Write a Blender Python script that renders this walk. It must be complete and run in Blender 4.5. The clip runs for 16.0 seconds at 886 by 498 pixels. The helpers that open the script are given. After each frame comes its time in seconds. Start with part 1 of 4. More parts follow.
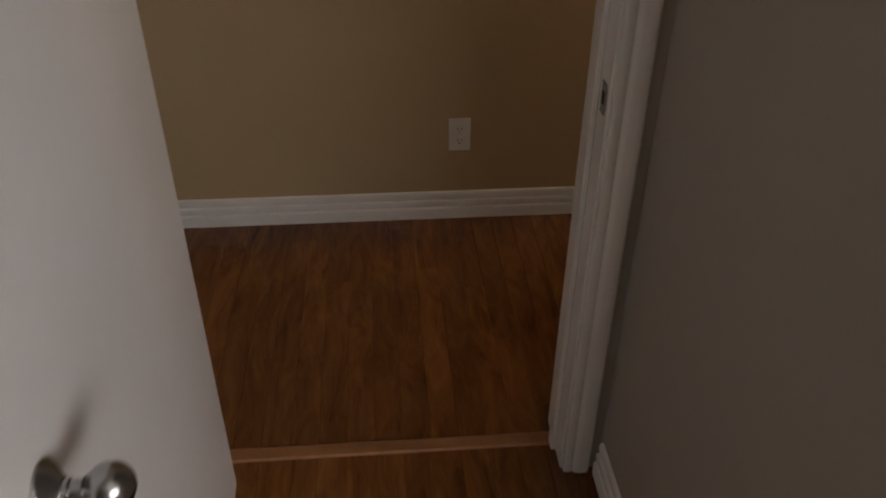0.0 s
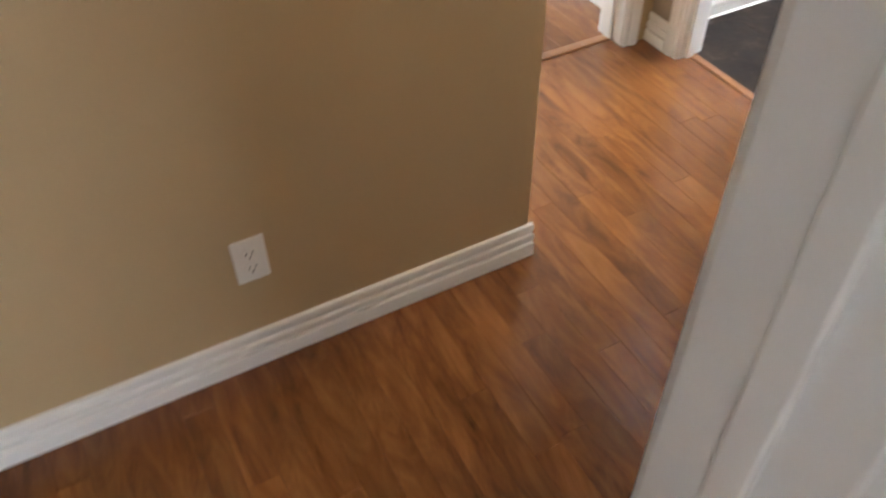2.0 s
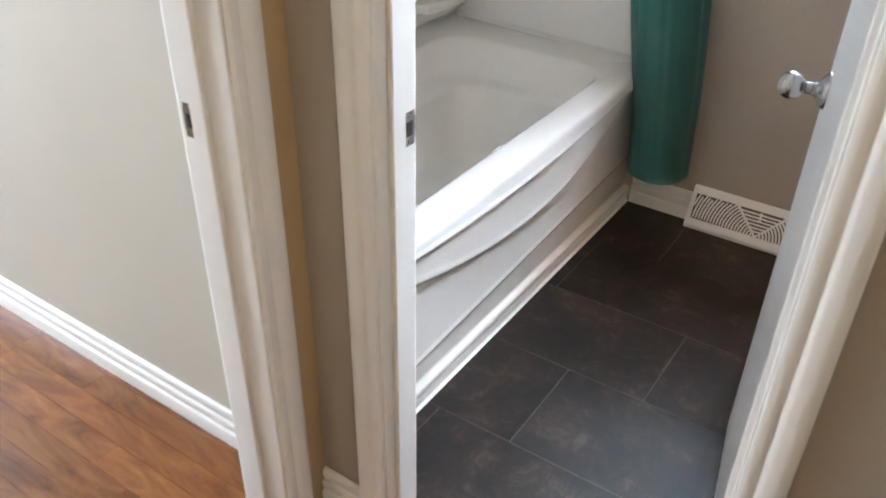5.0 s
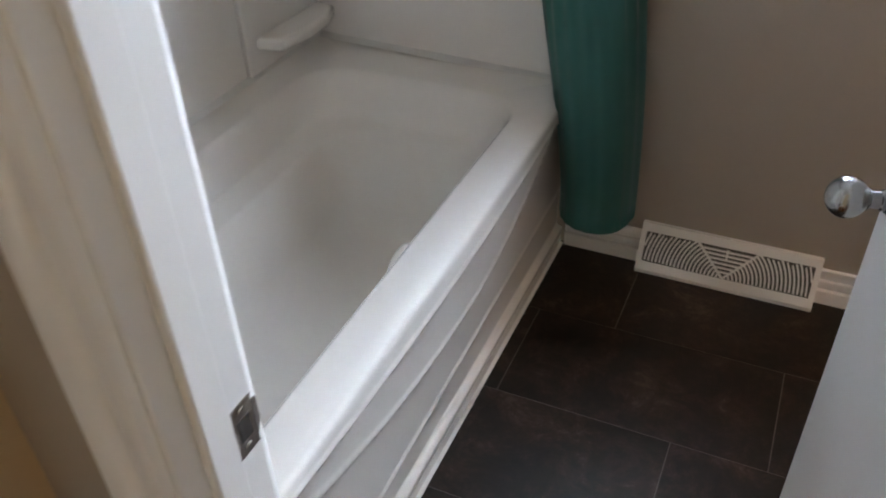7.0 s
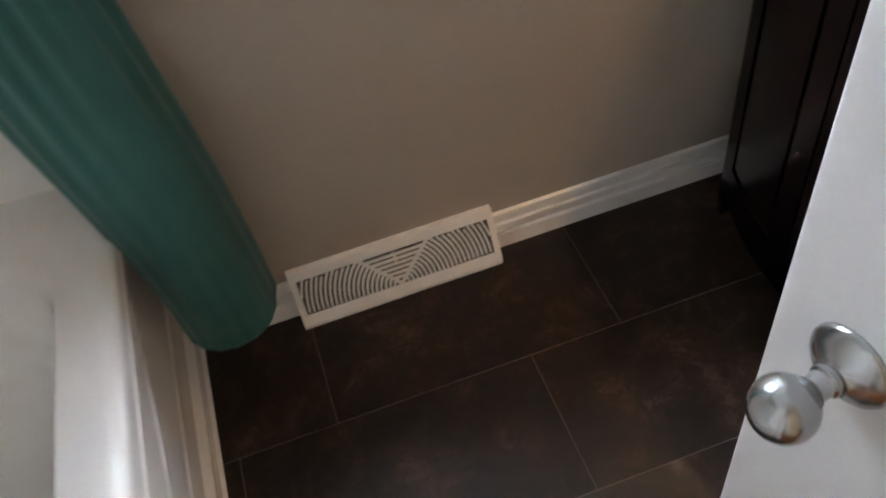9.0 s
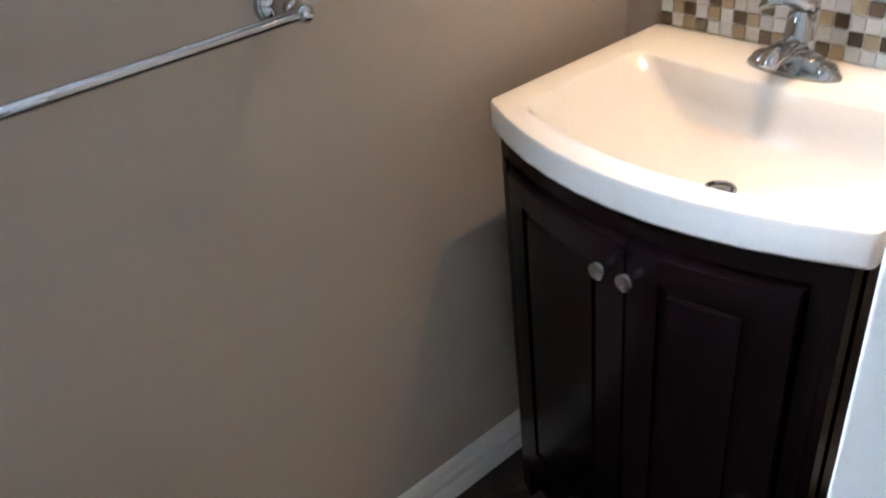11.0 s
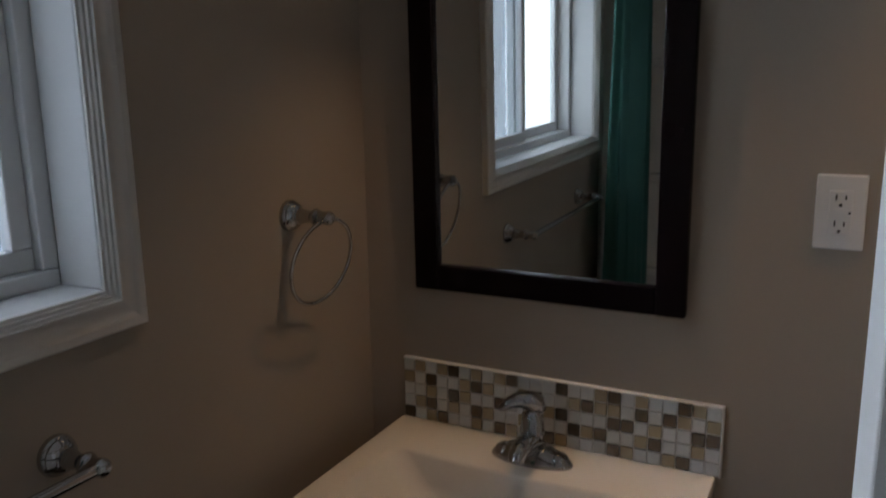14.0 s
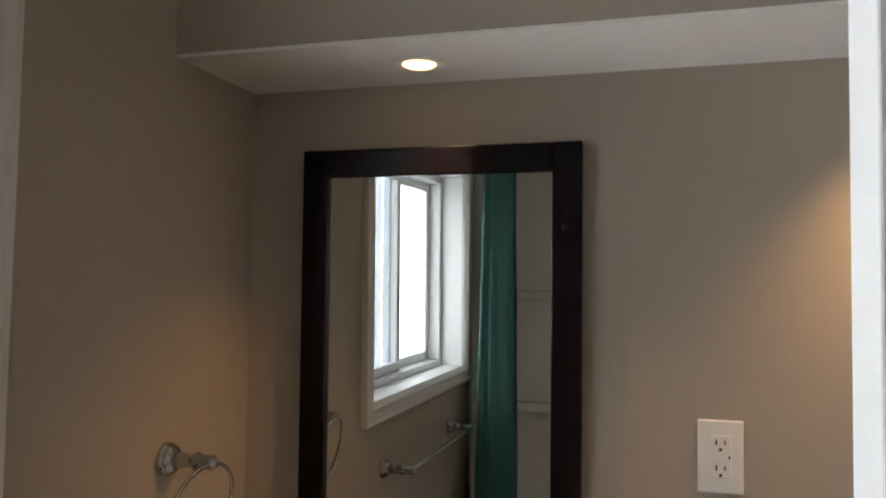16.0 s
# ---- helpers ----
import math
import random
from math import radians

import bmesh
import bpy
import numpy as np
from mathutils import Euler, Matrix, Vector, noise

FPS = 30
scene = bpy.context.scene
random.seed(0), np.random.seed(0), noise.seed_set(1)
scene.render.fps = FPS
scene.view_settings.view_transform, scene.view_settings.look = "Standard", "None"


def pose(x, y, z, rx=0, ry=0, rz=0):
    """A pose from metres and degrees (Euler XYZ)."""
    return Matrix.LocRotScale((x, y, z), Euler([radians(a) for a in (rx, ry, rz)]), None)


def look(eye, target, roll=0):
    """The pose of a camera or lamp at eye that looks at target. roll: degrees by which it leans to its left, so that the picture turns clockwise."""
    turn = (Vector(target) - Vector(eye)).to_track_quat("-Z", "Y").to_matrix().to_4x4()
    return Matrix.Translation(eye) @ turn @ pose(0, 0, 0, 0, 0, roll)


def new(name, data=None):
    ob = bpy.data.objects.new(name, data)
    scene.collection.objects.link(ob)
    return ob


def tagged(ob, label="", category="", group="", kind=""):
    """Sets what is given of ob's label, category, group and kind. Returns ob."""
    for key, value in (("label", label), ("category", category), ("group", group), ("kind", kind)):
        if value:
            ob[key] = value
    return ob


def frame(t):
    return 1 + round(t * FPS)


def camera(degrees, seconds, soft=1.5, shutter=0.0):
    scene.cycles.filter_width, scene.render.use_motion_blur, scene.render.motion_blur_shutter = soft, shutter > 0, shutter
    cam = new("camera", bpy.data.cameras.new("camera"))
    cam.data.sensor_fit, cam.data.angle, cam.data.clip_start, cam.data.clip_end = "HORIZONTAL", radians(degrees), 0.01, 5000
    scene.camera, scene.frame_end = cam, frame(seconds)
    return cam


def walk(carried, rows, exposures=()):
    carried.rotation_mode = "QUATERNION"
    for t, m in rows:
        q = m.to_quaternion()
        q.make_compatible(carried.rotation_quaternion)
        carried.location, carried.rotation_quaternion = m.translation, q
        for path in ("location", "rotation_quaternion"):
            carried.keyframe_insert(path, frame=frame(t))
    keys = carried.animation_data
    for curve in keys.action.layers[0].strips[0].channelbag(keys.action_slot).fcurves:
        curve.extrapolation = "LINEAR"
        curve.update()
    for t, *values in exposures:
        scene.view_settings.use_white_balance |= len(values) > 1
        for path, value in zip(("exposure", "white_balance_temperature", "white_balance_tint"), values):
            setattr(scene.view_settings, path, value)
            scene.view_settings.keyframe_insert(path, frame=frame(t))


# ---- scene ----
cam = camera(57.0, 16.0, soft=1.8, shutter=0.4)
PATH = [
    (0, (3.042, -3.463, 1.5), (1.405, -3.321, 0.36), 0.5),
    (0.5, (2.731, -3.431, 1.506), (1.127, -3.317, 0.317), 0.4),
    (1, (2.403, -3.444, 1.478), (0.855, -3.237, 0.228), 1.0),
    (1.5, (2.149, -3.47, 1.479), (0.772, -3.019, 0.101), 1.7),
    (2, (1.899, -3.409, 1.477), (0.642, -2.742, 0.072), -0.7),
    (2.5, (1.676, -3.333, 1.477), (0.511, -2.425, 0.129), -1.6),
    (3, (1.483, -3.234, 1.496), (0.425, -2.163, 0.179), -2.0),
    (3.5, (1.26, -3.093, 1.449), (0.349, -1.792, 0.234), -0.3),
    (4, (1.129, -2.912, 1.446), (0.237, -1.539, 0.297), 0.1),
    (4.2, (1.059, -2.793, 1.438), (0.118, -1.411, 0.342), 0.7),
    (6.3, (0.627, -2.073, 1.411), (-0.209, -0.648, 0.284), 0.3),
    (6.5, (0.592, -2.012, 1.407), (-0.217, -0.572, 0.279), -0.8),
    (7, (0.514, -1.844, 1.4), (-0.183, -0.405, 0.199), -2.3),
    (7.5, (0.439, -1.677, 1.379), (-0.105, -0.253, 0.085), -4.2),
    (8, (0.349, -1.485, 1.367), (0.079, -0.049, 0.001), -6.1),
    (8.5, (0.328, -1.322, 1.347), (0.324, 0.009, -0.145), -6.5),
    (9, (0.354, -1.17, 1.38), (0.585, 0.136, -0.117), -11.0),
    (9.5, (0.358, -1.104, 1.36), (0.79, 0.269, -0.029), -11.2),
    (10, (0.339, -1.008, 1.4), (1.034, 0.315, 0.071), -10.3),
    (10.2, (0.398, -1.02, 1.363), (1.14, 0.332, 0.089), -9.4),
    (12.3, (0.288, -0.887, 1.513), (1.728, 0.193, 0.642), -4.1),
    (12.5, (0.283, -0.885, 1.521), (1.761, 0.177, 0.691), -3.7),
    (13, (0.271, -0.879, 1.537), (1.846, 0.128, 0.826), -2.8),
    (13.5, (0.267, -0.879, 1.554), (1.918, 0.086, 0.971), -2.1),
    (14, (0.256, -0.869, 1.569), (1.994, 0.026, 1.15), -0.9),
    (14.5, (0.248, -0.858, 1.582), (2.045, -0.019, 1.324), -0.0),
    (15, (0.235, -0.844, 1.596), (2.066, -0.053, 1.457), 0.1),
    (15.5, (0.221, -0.815, 1.589), (2.104, -0.141, 1.598), 0.8),
    (16, (0.231, -0.803, 1.607), (2.141, -0.221, 1.715), 0.9),
]
walk(cam, [(t, look(eye, target, roll)) for t, eye, target, roll in PATH], exposures=[
    (0, -2.1, 8000, 22), (0.5, -1.45, 8200, 18), (1.0, -0.85, 7300, 18), (1.5, -0.6, 6950, 15), (2.5, 0.2, 6100, 10), (3.0, 0.42, 5600, 6), (4.2, -0.3, 6100, 10),
    (6.3, -0.65, 6150, 12), (7.0, -1.3, 6200, 13), (7.5, -1.90, 6300, 14), (8.0, -2.05, 6200, 13), (8.5, -2.15, 6100, 12), (9.0, -0.95, 6400, 14),
    (9.5, 0.45, 5950, 12), (10.2, -0.55, 5650, 10), (12.3, -1.1, 5650, 8), (13.0, -2.05, 5800, 8), (13.5, -2.6, 6050, 11), (14.0, -3.45, 6250, 13),
    (14.5, -3.95, 6400, 14), (15.0, -3.85, 6650, 15), (15.5, -3.4, 6500, 13), (16, -2.25, 7150, 14)])

# ---- light ----
world = bpy.data.worlds.new("sky_world")
scene.world = world
world.use_nodes = True
wnt = world.node_tree
sky = wnt.nodes.new("ShaderNodeTexSky")
sky.sky_type, sky.sun_disc = "NISHITA", False
sky.sun_elevation, sky.sun_rotation = radians(38), radians(200)
wnt.links.new(sky.outputs[0], wnt.nodes["Background"].inputs[0])
wnt.nodes["Background"].inputs[1].default_value = 0.12


def lamp(name, kind, energy, color, m, **more):
    data = bpy.data.lights.new(name, kind)
    data.energy, data.color = energy, color
    for key, value in more.items():
        if key == "size":
            data.size = value
        if key == "size_y":
            data.shape, data.size_y = "RECTANGLE", value
        if key == "angle":
            data.angle = value
        if key == "radius":
            data.shadow_soft_size = value
        if key == "cone":
            data.spot_size, data.spot_blend = value, 0.95
    ob = new(name, data)
    ob.matrix_world = m
    return ob


sun = lamp("sun", "SUN", 2.0, (1.0, 0.94, 0.86), look((0, 0, 0), (0.35, 0.9, -0.75)), angle=radians(0.6))
DAY = (0.80, 0.90, 1.0)
WARM = (1.0, 0.62, 0.32)
lamp("window_light_bath", "AREA", 2000, DAY, look((0.55, 0.34, 1.74), (0.55, -1, 1.60)), size=2.6, size_y=1.5)
lamp("window_light_bedroom", "AREA", 235, DAY, look((5.02, -2.2, 1.5), (2.2, -3.9, 0.9)), size=1.5, size_y=1.15)
lamp("window_light_side", "AREA", 240, DAY, look((-3.15, -2.45, 1.5), (0, -2.2, 0.8)), size=1.2, size_y=1.2)
# Added warm point lamp for the hall; assumed, with no fixture built.
lamp("unseen_hall_lamp", "POINT", 21, (1.0, 0.78, 0.50), pose(1.15, -2.35, 2.28), radius=0.1)
for ly in (-0.375, -1.13):
    lamp("soffit_lamp", "SPOT", 88, WARM, pose(1.485, ly, 1.974), radius=0.007, cone=radians(97))

# ---- materials ----


def shader(name, rough=0.5, metal=0.0, coat=0.0):
    m = bpy.data.materials.new(name)
    m.use_nodes = True
    nt = m.node_tree
    b = nt.nodes["Principled BSDF"]
    b.inputs["Roughness"].default_value = rough
    b.inputs["Metallic"].default_value = metal
    b.inputs["Coat Weight"].default_value = coat
    return m, nt, b


def node(nt, kind, **values):
    n = nt.nodes.new(kind)
    for key, value in values.items():
        n.inputs[key].default_value = value
    return n


def coords(nt, scale=(1, 1, 1)):
    c = nt.nodes.new("ShaderNodeTexCoord")
    mp = nt.nodes.new("ShaderNodeMapping")
    mp.inputs["Scale"].default_value = scale
    nt.links.new(c.outputs["Object"], mp.inputs["Vector"])
    return mp.outputs[0]


def ramp(nt, src, stops):
    r = nt.nodes.new("ShaderNodeValToRGB")
    els = r.color_ramp.elements
    while len(els) < len(stops):
        els.new(0.5)
    for e, (p, c) in zip(els, stops):
        e.position, e.color = p, (*c, 1)
    nt.links.new(src, r.inputs[0])
    return r.outputs[0]


def bump(nt, b, src, strength=0.2, distance=0.002):
    n = nt.nodes.new("ShaderNodeBump")
    n.inputs["Strength"].default_value, n.inputs["Distance"].default_value = strength, distance
    nt.links.new(src, n.inputs["Height"])
    nt.links.new(n.outputs[0], b.inputs["Normal"])


def noise_tex(nt, vec, scale, detail=4, rough=0.55, dist=0.0):
    n = node(nt, "ShaderNodeTexNoise", Scale=scale, Detail=detail, Roughness=rough, Distortion=dist)
    nt.links.new(vec, n.inputs["Vector"])
    return n.outputs["Fac"]


def mottled(name, dark, light, rough=0.5, scale=3.0, bump_scale=200, bump_str=0.08, metal=0.0, coat=0.0, rough_var=0.0, spec=0.5):
    """A surface with large soft variation and a fine relief."""
    m, nt, b = shader(name, rough, metal, coat)
    v = coords(nt)
    col = ramp(nt, noise_tex(nt, v, scale, 5), [(0.3, dark), (0.7, light)])
    nt.links.new(col, b.inputs["Base Color"])
    if bump_str:
        bump(nt, b, noise_tex(nt, v, bump_scale, 3), bump_str, 0.001)
    b.inputs["Specular IOR Level"].default_value = spec
    if rough_var:
        mr = node(nt, "ShaderNodeMapRange")
        mr.inputs["To Min"].default_value, mr.inputs["To Max"].default_value = rough - rough_var, rough + rough_var
        nt.links.new(noise_tex(nt, v, scale * 4, 4), mr.inputs[0])
        nt.links.new(mr.outputs[0], b.inputs["Roughness"])
    return m


def wood_floor():
    m, nt, b = shader("laminate_wood", 0.19)
    c = nt.nodes.new("ShaderNodeTexCoord")
    info = nt.nodes.new("ShaderNodeObjectInfo")
    sh = nt.nodes.new("ShaderNodeVectorMath")
    sh.operation = "MULTIPLY_ADD"
    comb = nt.nodes.new("ShaderNodeCombineXYZ")
    for k in range(3):
        nt.links.new(info.outputs["Random"], comb.inputs[k])
    nt.links.new(comb.outputs[0], sh.inputs[0])
    sh.inputs[1].default_value = (37.0, 19.0, 11.0)
    nt.links.new(c.outputs["Object"], sh.inputs[2])
    mp = nt.nodes.new("ShaderNodeMapping")
    mp.inputs["Scale"].default_value = (1.1, 4.6, 1.0)
    nt.links.new(sh.outputs[0], mp.inputs[0])
    grain = noise_tex(nt, mp.outputs[0], 3.2, 9, 0.66, 1.3)
    mp2 = nt.nodes.new("ShaderNodeMapping")
    mp2.inputs["Scale"].default_value = (6.0, 120.0, 1.0)
    nt.links.new(sh.outputs[0], mp2.inputs[0])
    fine = noise_tex(nt, mp2.outputs[0], 2.0, 4, 0.6, 0.2)
    base = ramp(nt, grain, [(0.27, (0.052, 0.0160, 0.0045)), (0.40, (0.125, 0.042, 0.0118)), (0.56, (0.190, 0.070, 0.020)), (0.76, (0.265, 0.108, 0.035))])
    fr = ramp(nt, fine, [(0.3, (0.72, 0.70, 0.68)), (0.6, (1, 1, 1))])
    mx = nt.nodes.new("ShaderNodeMix")
    mx.data_type, mx.blend_type = "RGBA", "MULTIPLY"
    mx.inputs[0].default_value = 0.4
    nt.links.new(base, mx.inputs[6])
    nt.links.new(fr, mx.inputs[7])
    hsv = nt.nodes.new("ShaderNodeHueSaturation")
    mr = node(nt, "ShaderNodeMapRange")
    mr.inputs["To Min"].default_value, mr.inputs["To Max"].default_value = 0.80, 1.16
    nt.links.new(info.outputs["Random"], mr.inputs[0])
    nt.links.new(mr.outputs[0], hsv.inputs["Value"])
    nt.links.new(mx.outputs[2], hsv.inputs["Color"])
    nt.links.new(hsv.outputs[0], b.inputs["Base Color"])
    bump(nt, b, fine, 0.12, 0.0008)
    return m


def stone_tile():
    m, nt, b = shader("dark_slate_vinyl", 0.38)
    c = nt.nodes.new("ShaderNodeTexCoord")
    info = nt.nodes.new("ShaderNodeObjectInfo")
    sh = nt.nodes.new("ShaderNodeVectorMath")
    sh.operation = "MULTIPLY_ADD"
    comb = nt.nodes.new("ShaderNodeCombineXYZ")
    for k in range(3):
        nt.links.new(info.outputs["Random"], comb.inputs[k])
    nt.links.new(comb.outputs[0], sh.inputs[0])
    sh.inputs[1].default_value = (23.0, 41.0, 7.0)
    nt.links.new(c.outputs["Object"], sh.inputs[2])
    big = noise_tex(nt, sh.outputs[0], 8.0, 12, 0.78, 0.35)
    base = ramp(nt, big, [(0.36, (0.0036, 0.0021, 0.0016)), (0.48, (0.0090, 0.0051, 0.0037)), (0.56, (0.0200, 0.0112, 0.0073)), (0.66, (0.0600, 0.0400, 0.0300))])
    nt.links.new(base, b.inputs["Base Color"])
    mr = node(nt, "ShaderNodeMapRange")
    mr.inputs["To Min"].default_value, mr.inputs["To Max"].default_value = 0.18, 0.62
    nt.links.new(noise_tex(nt, sh.outputs[0], 16.0, 8, 0.7, 0.8), mr.inputs[0])
    nt.links.new(mr.outputs[0], b.inputs["Roughness"])
    b.inputs["Specular IOR Level"].default_value = 0.24
    bump(nt, b, noise_tex(nt, sh.outputs[0], 45, 6, 0.7), 0.3, 0.0015)
    return m


PAINT = mottled("beige_wall_paint", (0.305, 0.256, 0.205), (0.330, 0.278, 0.225), 0.62, 1.5, 260, 0.10)
# Tan paint, saturated further to carry the lamplight's amber cast.
HALL_PAINT = mottled("tan_hall_paint_warmed", (0.43, 0.310, 0.168), (0.46, 0.333, 0.184), 0.6, 1.5, 260, 0.10)
GREY_PAINT = mottled("greige_bedroom_paint", (0.37, 0.335, 0.29), (0.40, 0.36, 0.31), 0.62, 1.5, 260, 0.10)
CEIL = mottled("white_ceiling_paint", (0.74, 0.72, 0.69), (0.78, 0.76, 0.73), 0.8, 2, 150, 0.25)
TRIM = mottled("white_trim_paint", (0.77, 0.76, 0.73), (0.81, 0.80, 0.78), 0.36, 2.5, 60, 0.0, rough_var=0.05)
DOORW = mottled("white_door_paint", (0.76, 0.76, 0.75), (0.80, 0.80, 0.80), 0.34, 5, 90, 0.06)
VINYL = mottled("white_window_vinyl", (0.80, 0.81, 0.82), (0.84, 0.85, 0.86), 0.28, 6, 60, 0.02)
ACRYL = mottled("white_tub_acrylic", (0.83, 0.805, 0.760), (0.85, 0.825, 0.785), 0.14, 2.0, 40, 0.01, coat=0.3)
PORC = mottled("white_cultured_marble", (0.80, 0.785, 0.755), (0.83, 0.815, 0.785), 0.07, 2.5, 40, 0.005, coat=0.3)
ESPR = mottled("espresso_wood", (0.0022, 0.0011, 0.0014), (0.0048, 0.0022, 0.0026), 0.25, 14, 120, 0.03, spec=0.11)
CHROME = mottled("polished_chrome", (0.47, 0.475, 0.49), (0.53, 0.535, 0.55), 0.035, 9, 40, 0.0, metal=1.0)
NICKEL = mottled("satin_nickel", (0.36, 0.365, 0.37), (0.45, 0.45, 0.455), 0.23, 20, 300, 0.05, metal=1.0)
# Darkened brownish steel, uneven in tone.
STEEL = mottled("dark_mottled_steel", (0.20, 0.16, 0.13), (0.42, 0.38, 0.34), 0.36, 60, 200, 0.1, metal=1.0)
# Near-black; on slots, holes and floor gaps it stands for their shade.
DARK = mottled("matte_near_black", (0.012, 0.010, 0.009), (0.03, 0.025, 0.02), 0.8, 20, 100, 0.1)
PLATE = mottled("ivory_plate_plastic", (0.74, 0.73, 0.70), (0.78, 0.77, 0.74), 0.3, 8, 50, 0.0)
GROUT = mottled("brown_grout", (0.055, 0.042, 0.034), (0.095, 0.078, 0.064), 0.7, 30, 200, 0.1)
WGROUT = mottled("white_mosaic_grout", (0.72, 0.71, 0.68), (0.78, 0.77, 0.74), 0.6, 30, 200, 0.1)
STRIPM = mottled("oak_strip", (0.21, 0.09, 0.038), (0.29, 0.13, 0.056), 0.35, 14, 100, 0.05)
CAULK = mottled("white_caulk", (0.70, 0.69, 0.66), (0.76, 0.75, 0.72), 0.45, 20, 60, 0.05)
WOOD = wood_floor()
TILE = stone_tile()


def fabric():
    m, nt, b = shader("green_curtain_cloth", 0.75)
    v = coords(nt)
    col = ramp(nt, noise_tex(nt, v, 5, 4), [(0.3, (0.034, 0.142, 0.120)), (0.7, (0.044, 0.172, 0.146))])
    nt.links.new(col, b.inputs["Base Color"])
    b.inputs["Sheen Weight"].default_value = 0.25
    bump(nt, b, noise_tex(nt, coords(nt, (900, 900, 300)), 1.0, 2), 0.25, 0.0008)
    return m


CLOTH = fabric()


def mirror_mat():
    m, nt, b = shader("mirror_silver", 0.01, 1.0)
    b.inputs["Base Color"].default_value = (0.88, 0.90, 0.89, 1)
    return m


MIRROR = mirror_mat()


def glass_mat(name, rough):
    m, nt, b = shader(name, rough)
    b.inputs["Base Color"].default_value = (0.93, 0.97, 0.98, 1)
    b.inputs["Transmission Weight"].default_value = 1.0
    b.inputs["IOR"].default_value = 1.45
    return m


GLASS = glass_mat("window_glass", 0.02)


def glow(name, color, strength):
    m, nt, b = shader(name, 0.4)
    b.inputs["Base Color"].default_value = (0.9, 0.85, 0.75, 1)
    b.inputs["Emission Color"].default_value = (*color, 1)
    b.inputs["Emission Strength"].default_value = strength
    return m


BULB = glow("lit_bulb", (1.0, 0.66, 0.30), 18.0)

# ---- mesh helpers ----


def box(bm, x0, x1, y0, y1, z0, z1):
    return bmesh.ops.create_cube(bm, size=1, matrix=Matrix.LocRotScale(((x0 + x1) / 2, (y0 + y1) / 2, (z0 + z1) / 2), None, (abs(x1 - x0), abs(y1 - y0), abs(z1 - z0))))["verts"]


def soft_box(bm, x0, x1, y0, y1, z0, z1, r=0.003, seg=2):
    vs = box(bm, x0, x1, y0, y1, z0, z1)
    es = {e for v in vs for e in v.link_edges}
    bmesh.ops.bevel(bm, geom=list(es), offset=r, segments=seg, affect="EDGES", profile=0.5)


def prism(bm, pts, vec):
    a = [bm.verts.new(p) for p in pts]
    vec = Vector(vec)
    b = [bm.verts.new(Vector(p) + vec) for p in pts]
    n = len(pts)
    for k in range(n):
        bm.faces.new((a[k], a[(k + 1) % n], b[(k + 1) % n], b[k]))
    bm.faces.new(list(reversed(a)))
    bm.faces.new(b)


def tube(bm, a, b, r0, r1=None, seg=20):
    a, b = Vector(a), Vector(b)
    r1 = r0 if r1 is None else r1
    m = Matrix.Translation((a + b) / 2) @ (b - a).to_track_quat("Z", "Y").to_matrix().to_4x4()
    bmesh.ops.create_cone(bm, cap_ends=True, segments=seg, radius1=r0, radius2=r1, depth=(b - a).length, matrix=m)


def lathe(bm, prof, m, seg=28):
    """Turns a profile of (radius, height) round the z axis of m."""
    rings = []
    for r, h in prof:
        rings.append([bm.verts.new(m @ Vector((r * math.cos(2 * math.pi * k / seg), r * math.sin(2 * math.pi * k / seg), h))) for k in range(seg)])
    for p, q in zip(rings, rings[1:]):
        for k in range(seg):
            bm.faces.new((p[k], p[(k + 1) % seg], q[(k + 1) % seg], q[k]))
    bm.faces.new(list(reversed(rings[0])))
    bm.faces.new(rings[-1])


def sweep(bm, path, r, seg=14, closed=False):
    """A round bar of radius r (or radii) along a path."""
    rings = []
    n = len(path)
    for k, p in enumerate(path):
        p = Vector(p)
        q0 = Vector(path[(k - 1) % n] if closed or k else path[0])
        q1 = Vector(path[(k + 1) % n] if closed or k < n - 1 else path[-1])
        quat = (q1 - q0).to_track_quat("Z", "Y")
        rr = r[k] if isinstance(r, (list, tuple)) else r
        rings.append([bm.verts.new(p + quat @ Vector((rr * math.cos(2 * math.pi * s / seg), rr * math.sin(2 * math.pi * s / seg), 0))) for s in range(seg)])
    pairs = list(zip(rings, rings[1:])) + ([(rings[-1], rings[0])] if closed else [])
    for p, q in pairs:
        for s in range(seg):
            bm.faces.new((p[s], p[(s + 1) % seg], q[(s + 1) % seg], q[s]))
    if not closed:
        bm.faces.new(list(reversed(rings[0])))
        bm.faces.new(rings[-1])


def mesh_of(name, bm, material, smooth=False, angle=40):
    bmesh.ops.recalc_face_normals(bm, faces=bm.faces)
    me = bpy.data.meshes.new(name)
    if smooth:
        for f in bm.faces:
            f.smooth = True
        for e in bm.edges:
            e.smooth = len(e.link_faces) == 2 and e.calc_face_angle(0) < radians(angle)
    bm.to_mesh(me)
    bm.free()
    me.materials.append(material)
    return me


def part(name, bm, material, parent=None, label="", smooth=False, angle=40):
    """Links a bmesh as one mesh object, under a thing or a part."""
    ob = new(name, mesh_of(name, bm, material, smooth, angle))
    if parent:
        ob.parent = parent
    if label:
        ob["label"] = label
    return ob


def thing(name, label, category, m=None, group="", kind=""):
    ob = tagged(new(name), label, category, group, kind)
    if m is not None:
        ob.matrix_basis = m
    return ob


def boxes(name, material, *spans):
    bm = bmesh.new()
    for s in spans:
        box(bm, *s)
    return part(name, bm, material)


def structure(ob, label, category):
    return tagged(ob, label, category, kind="structure")


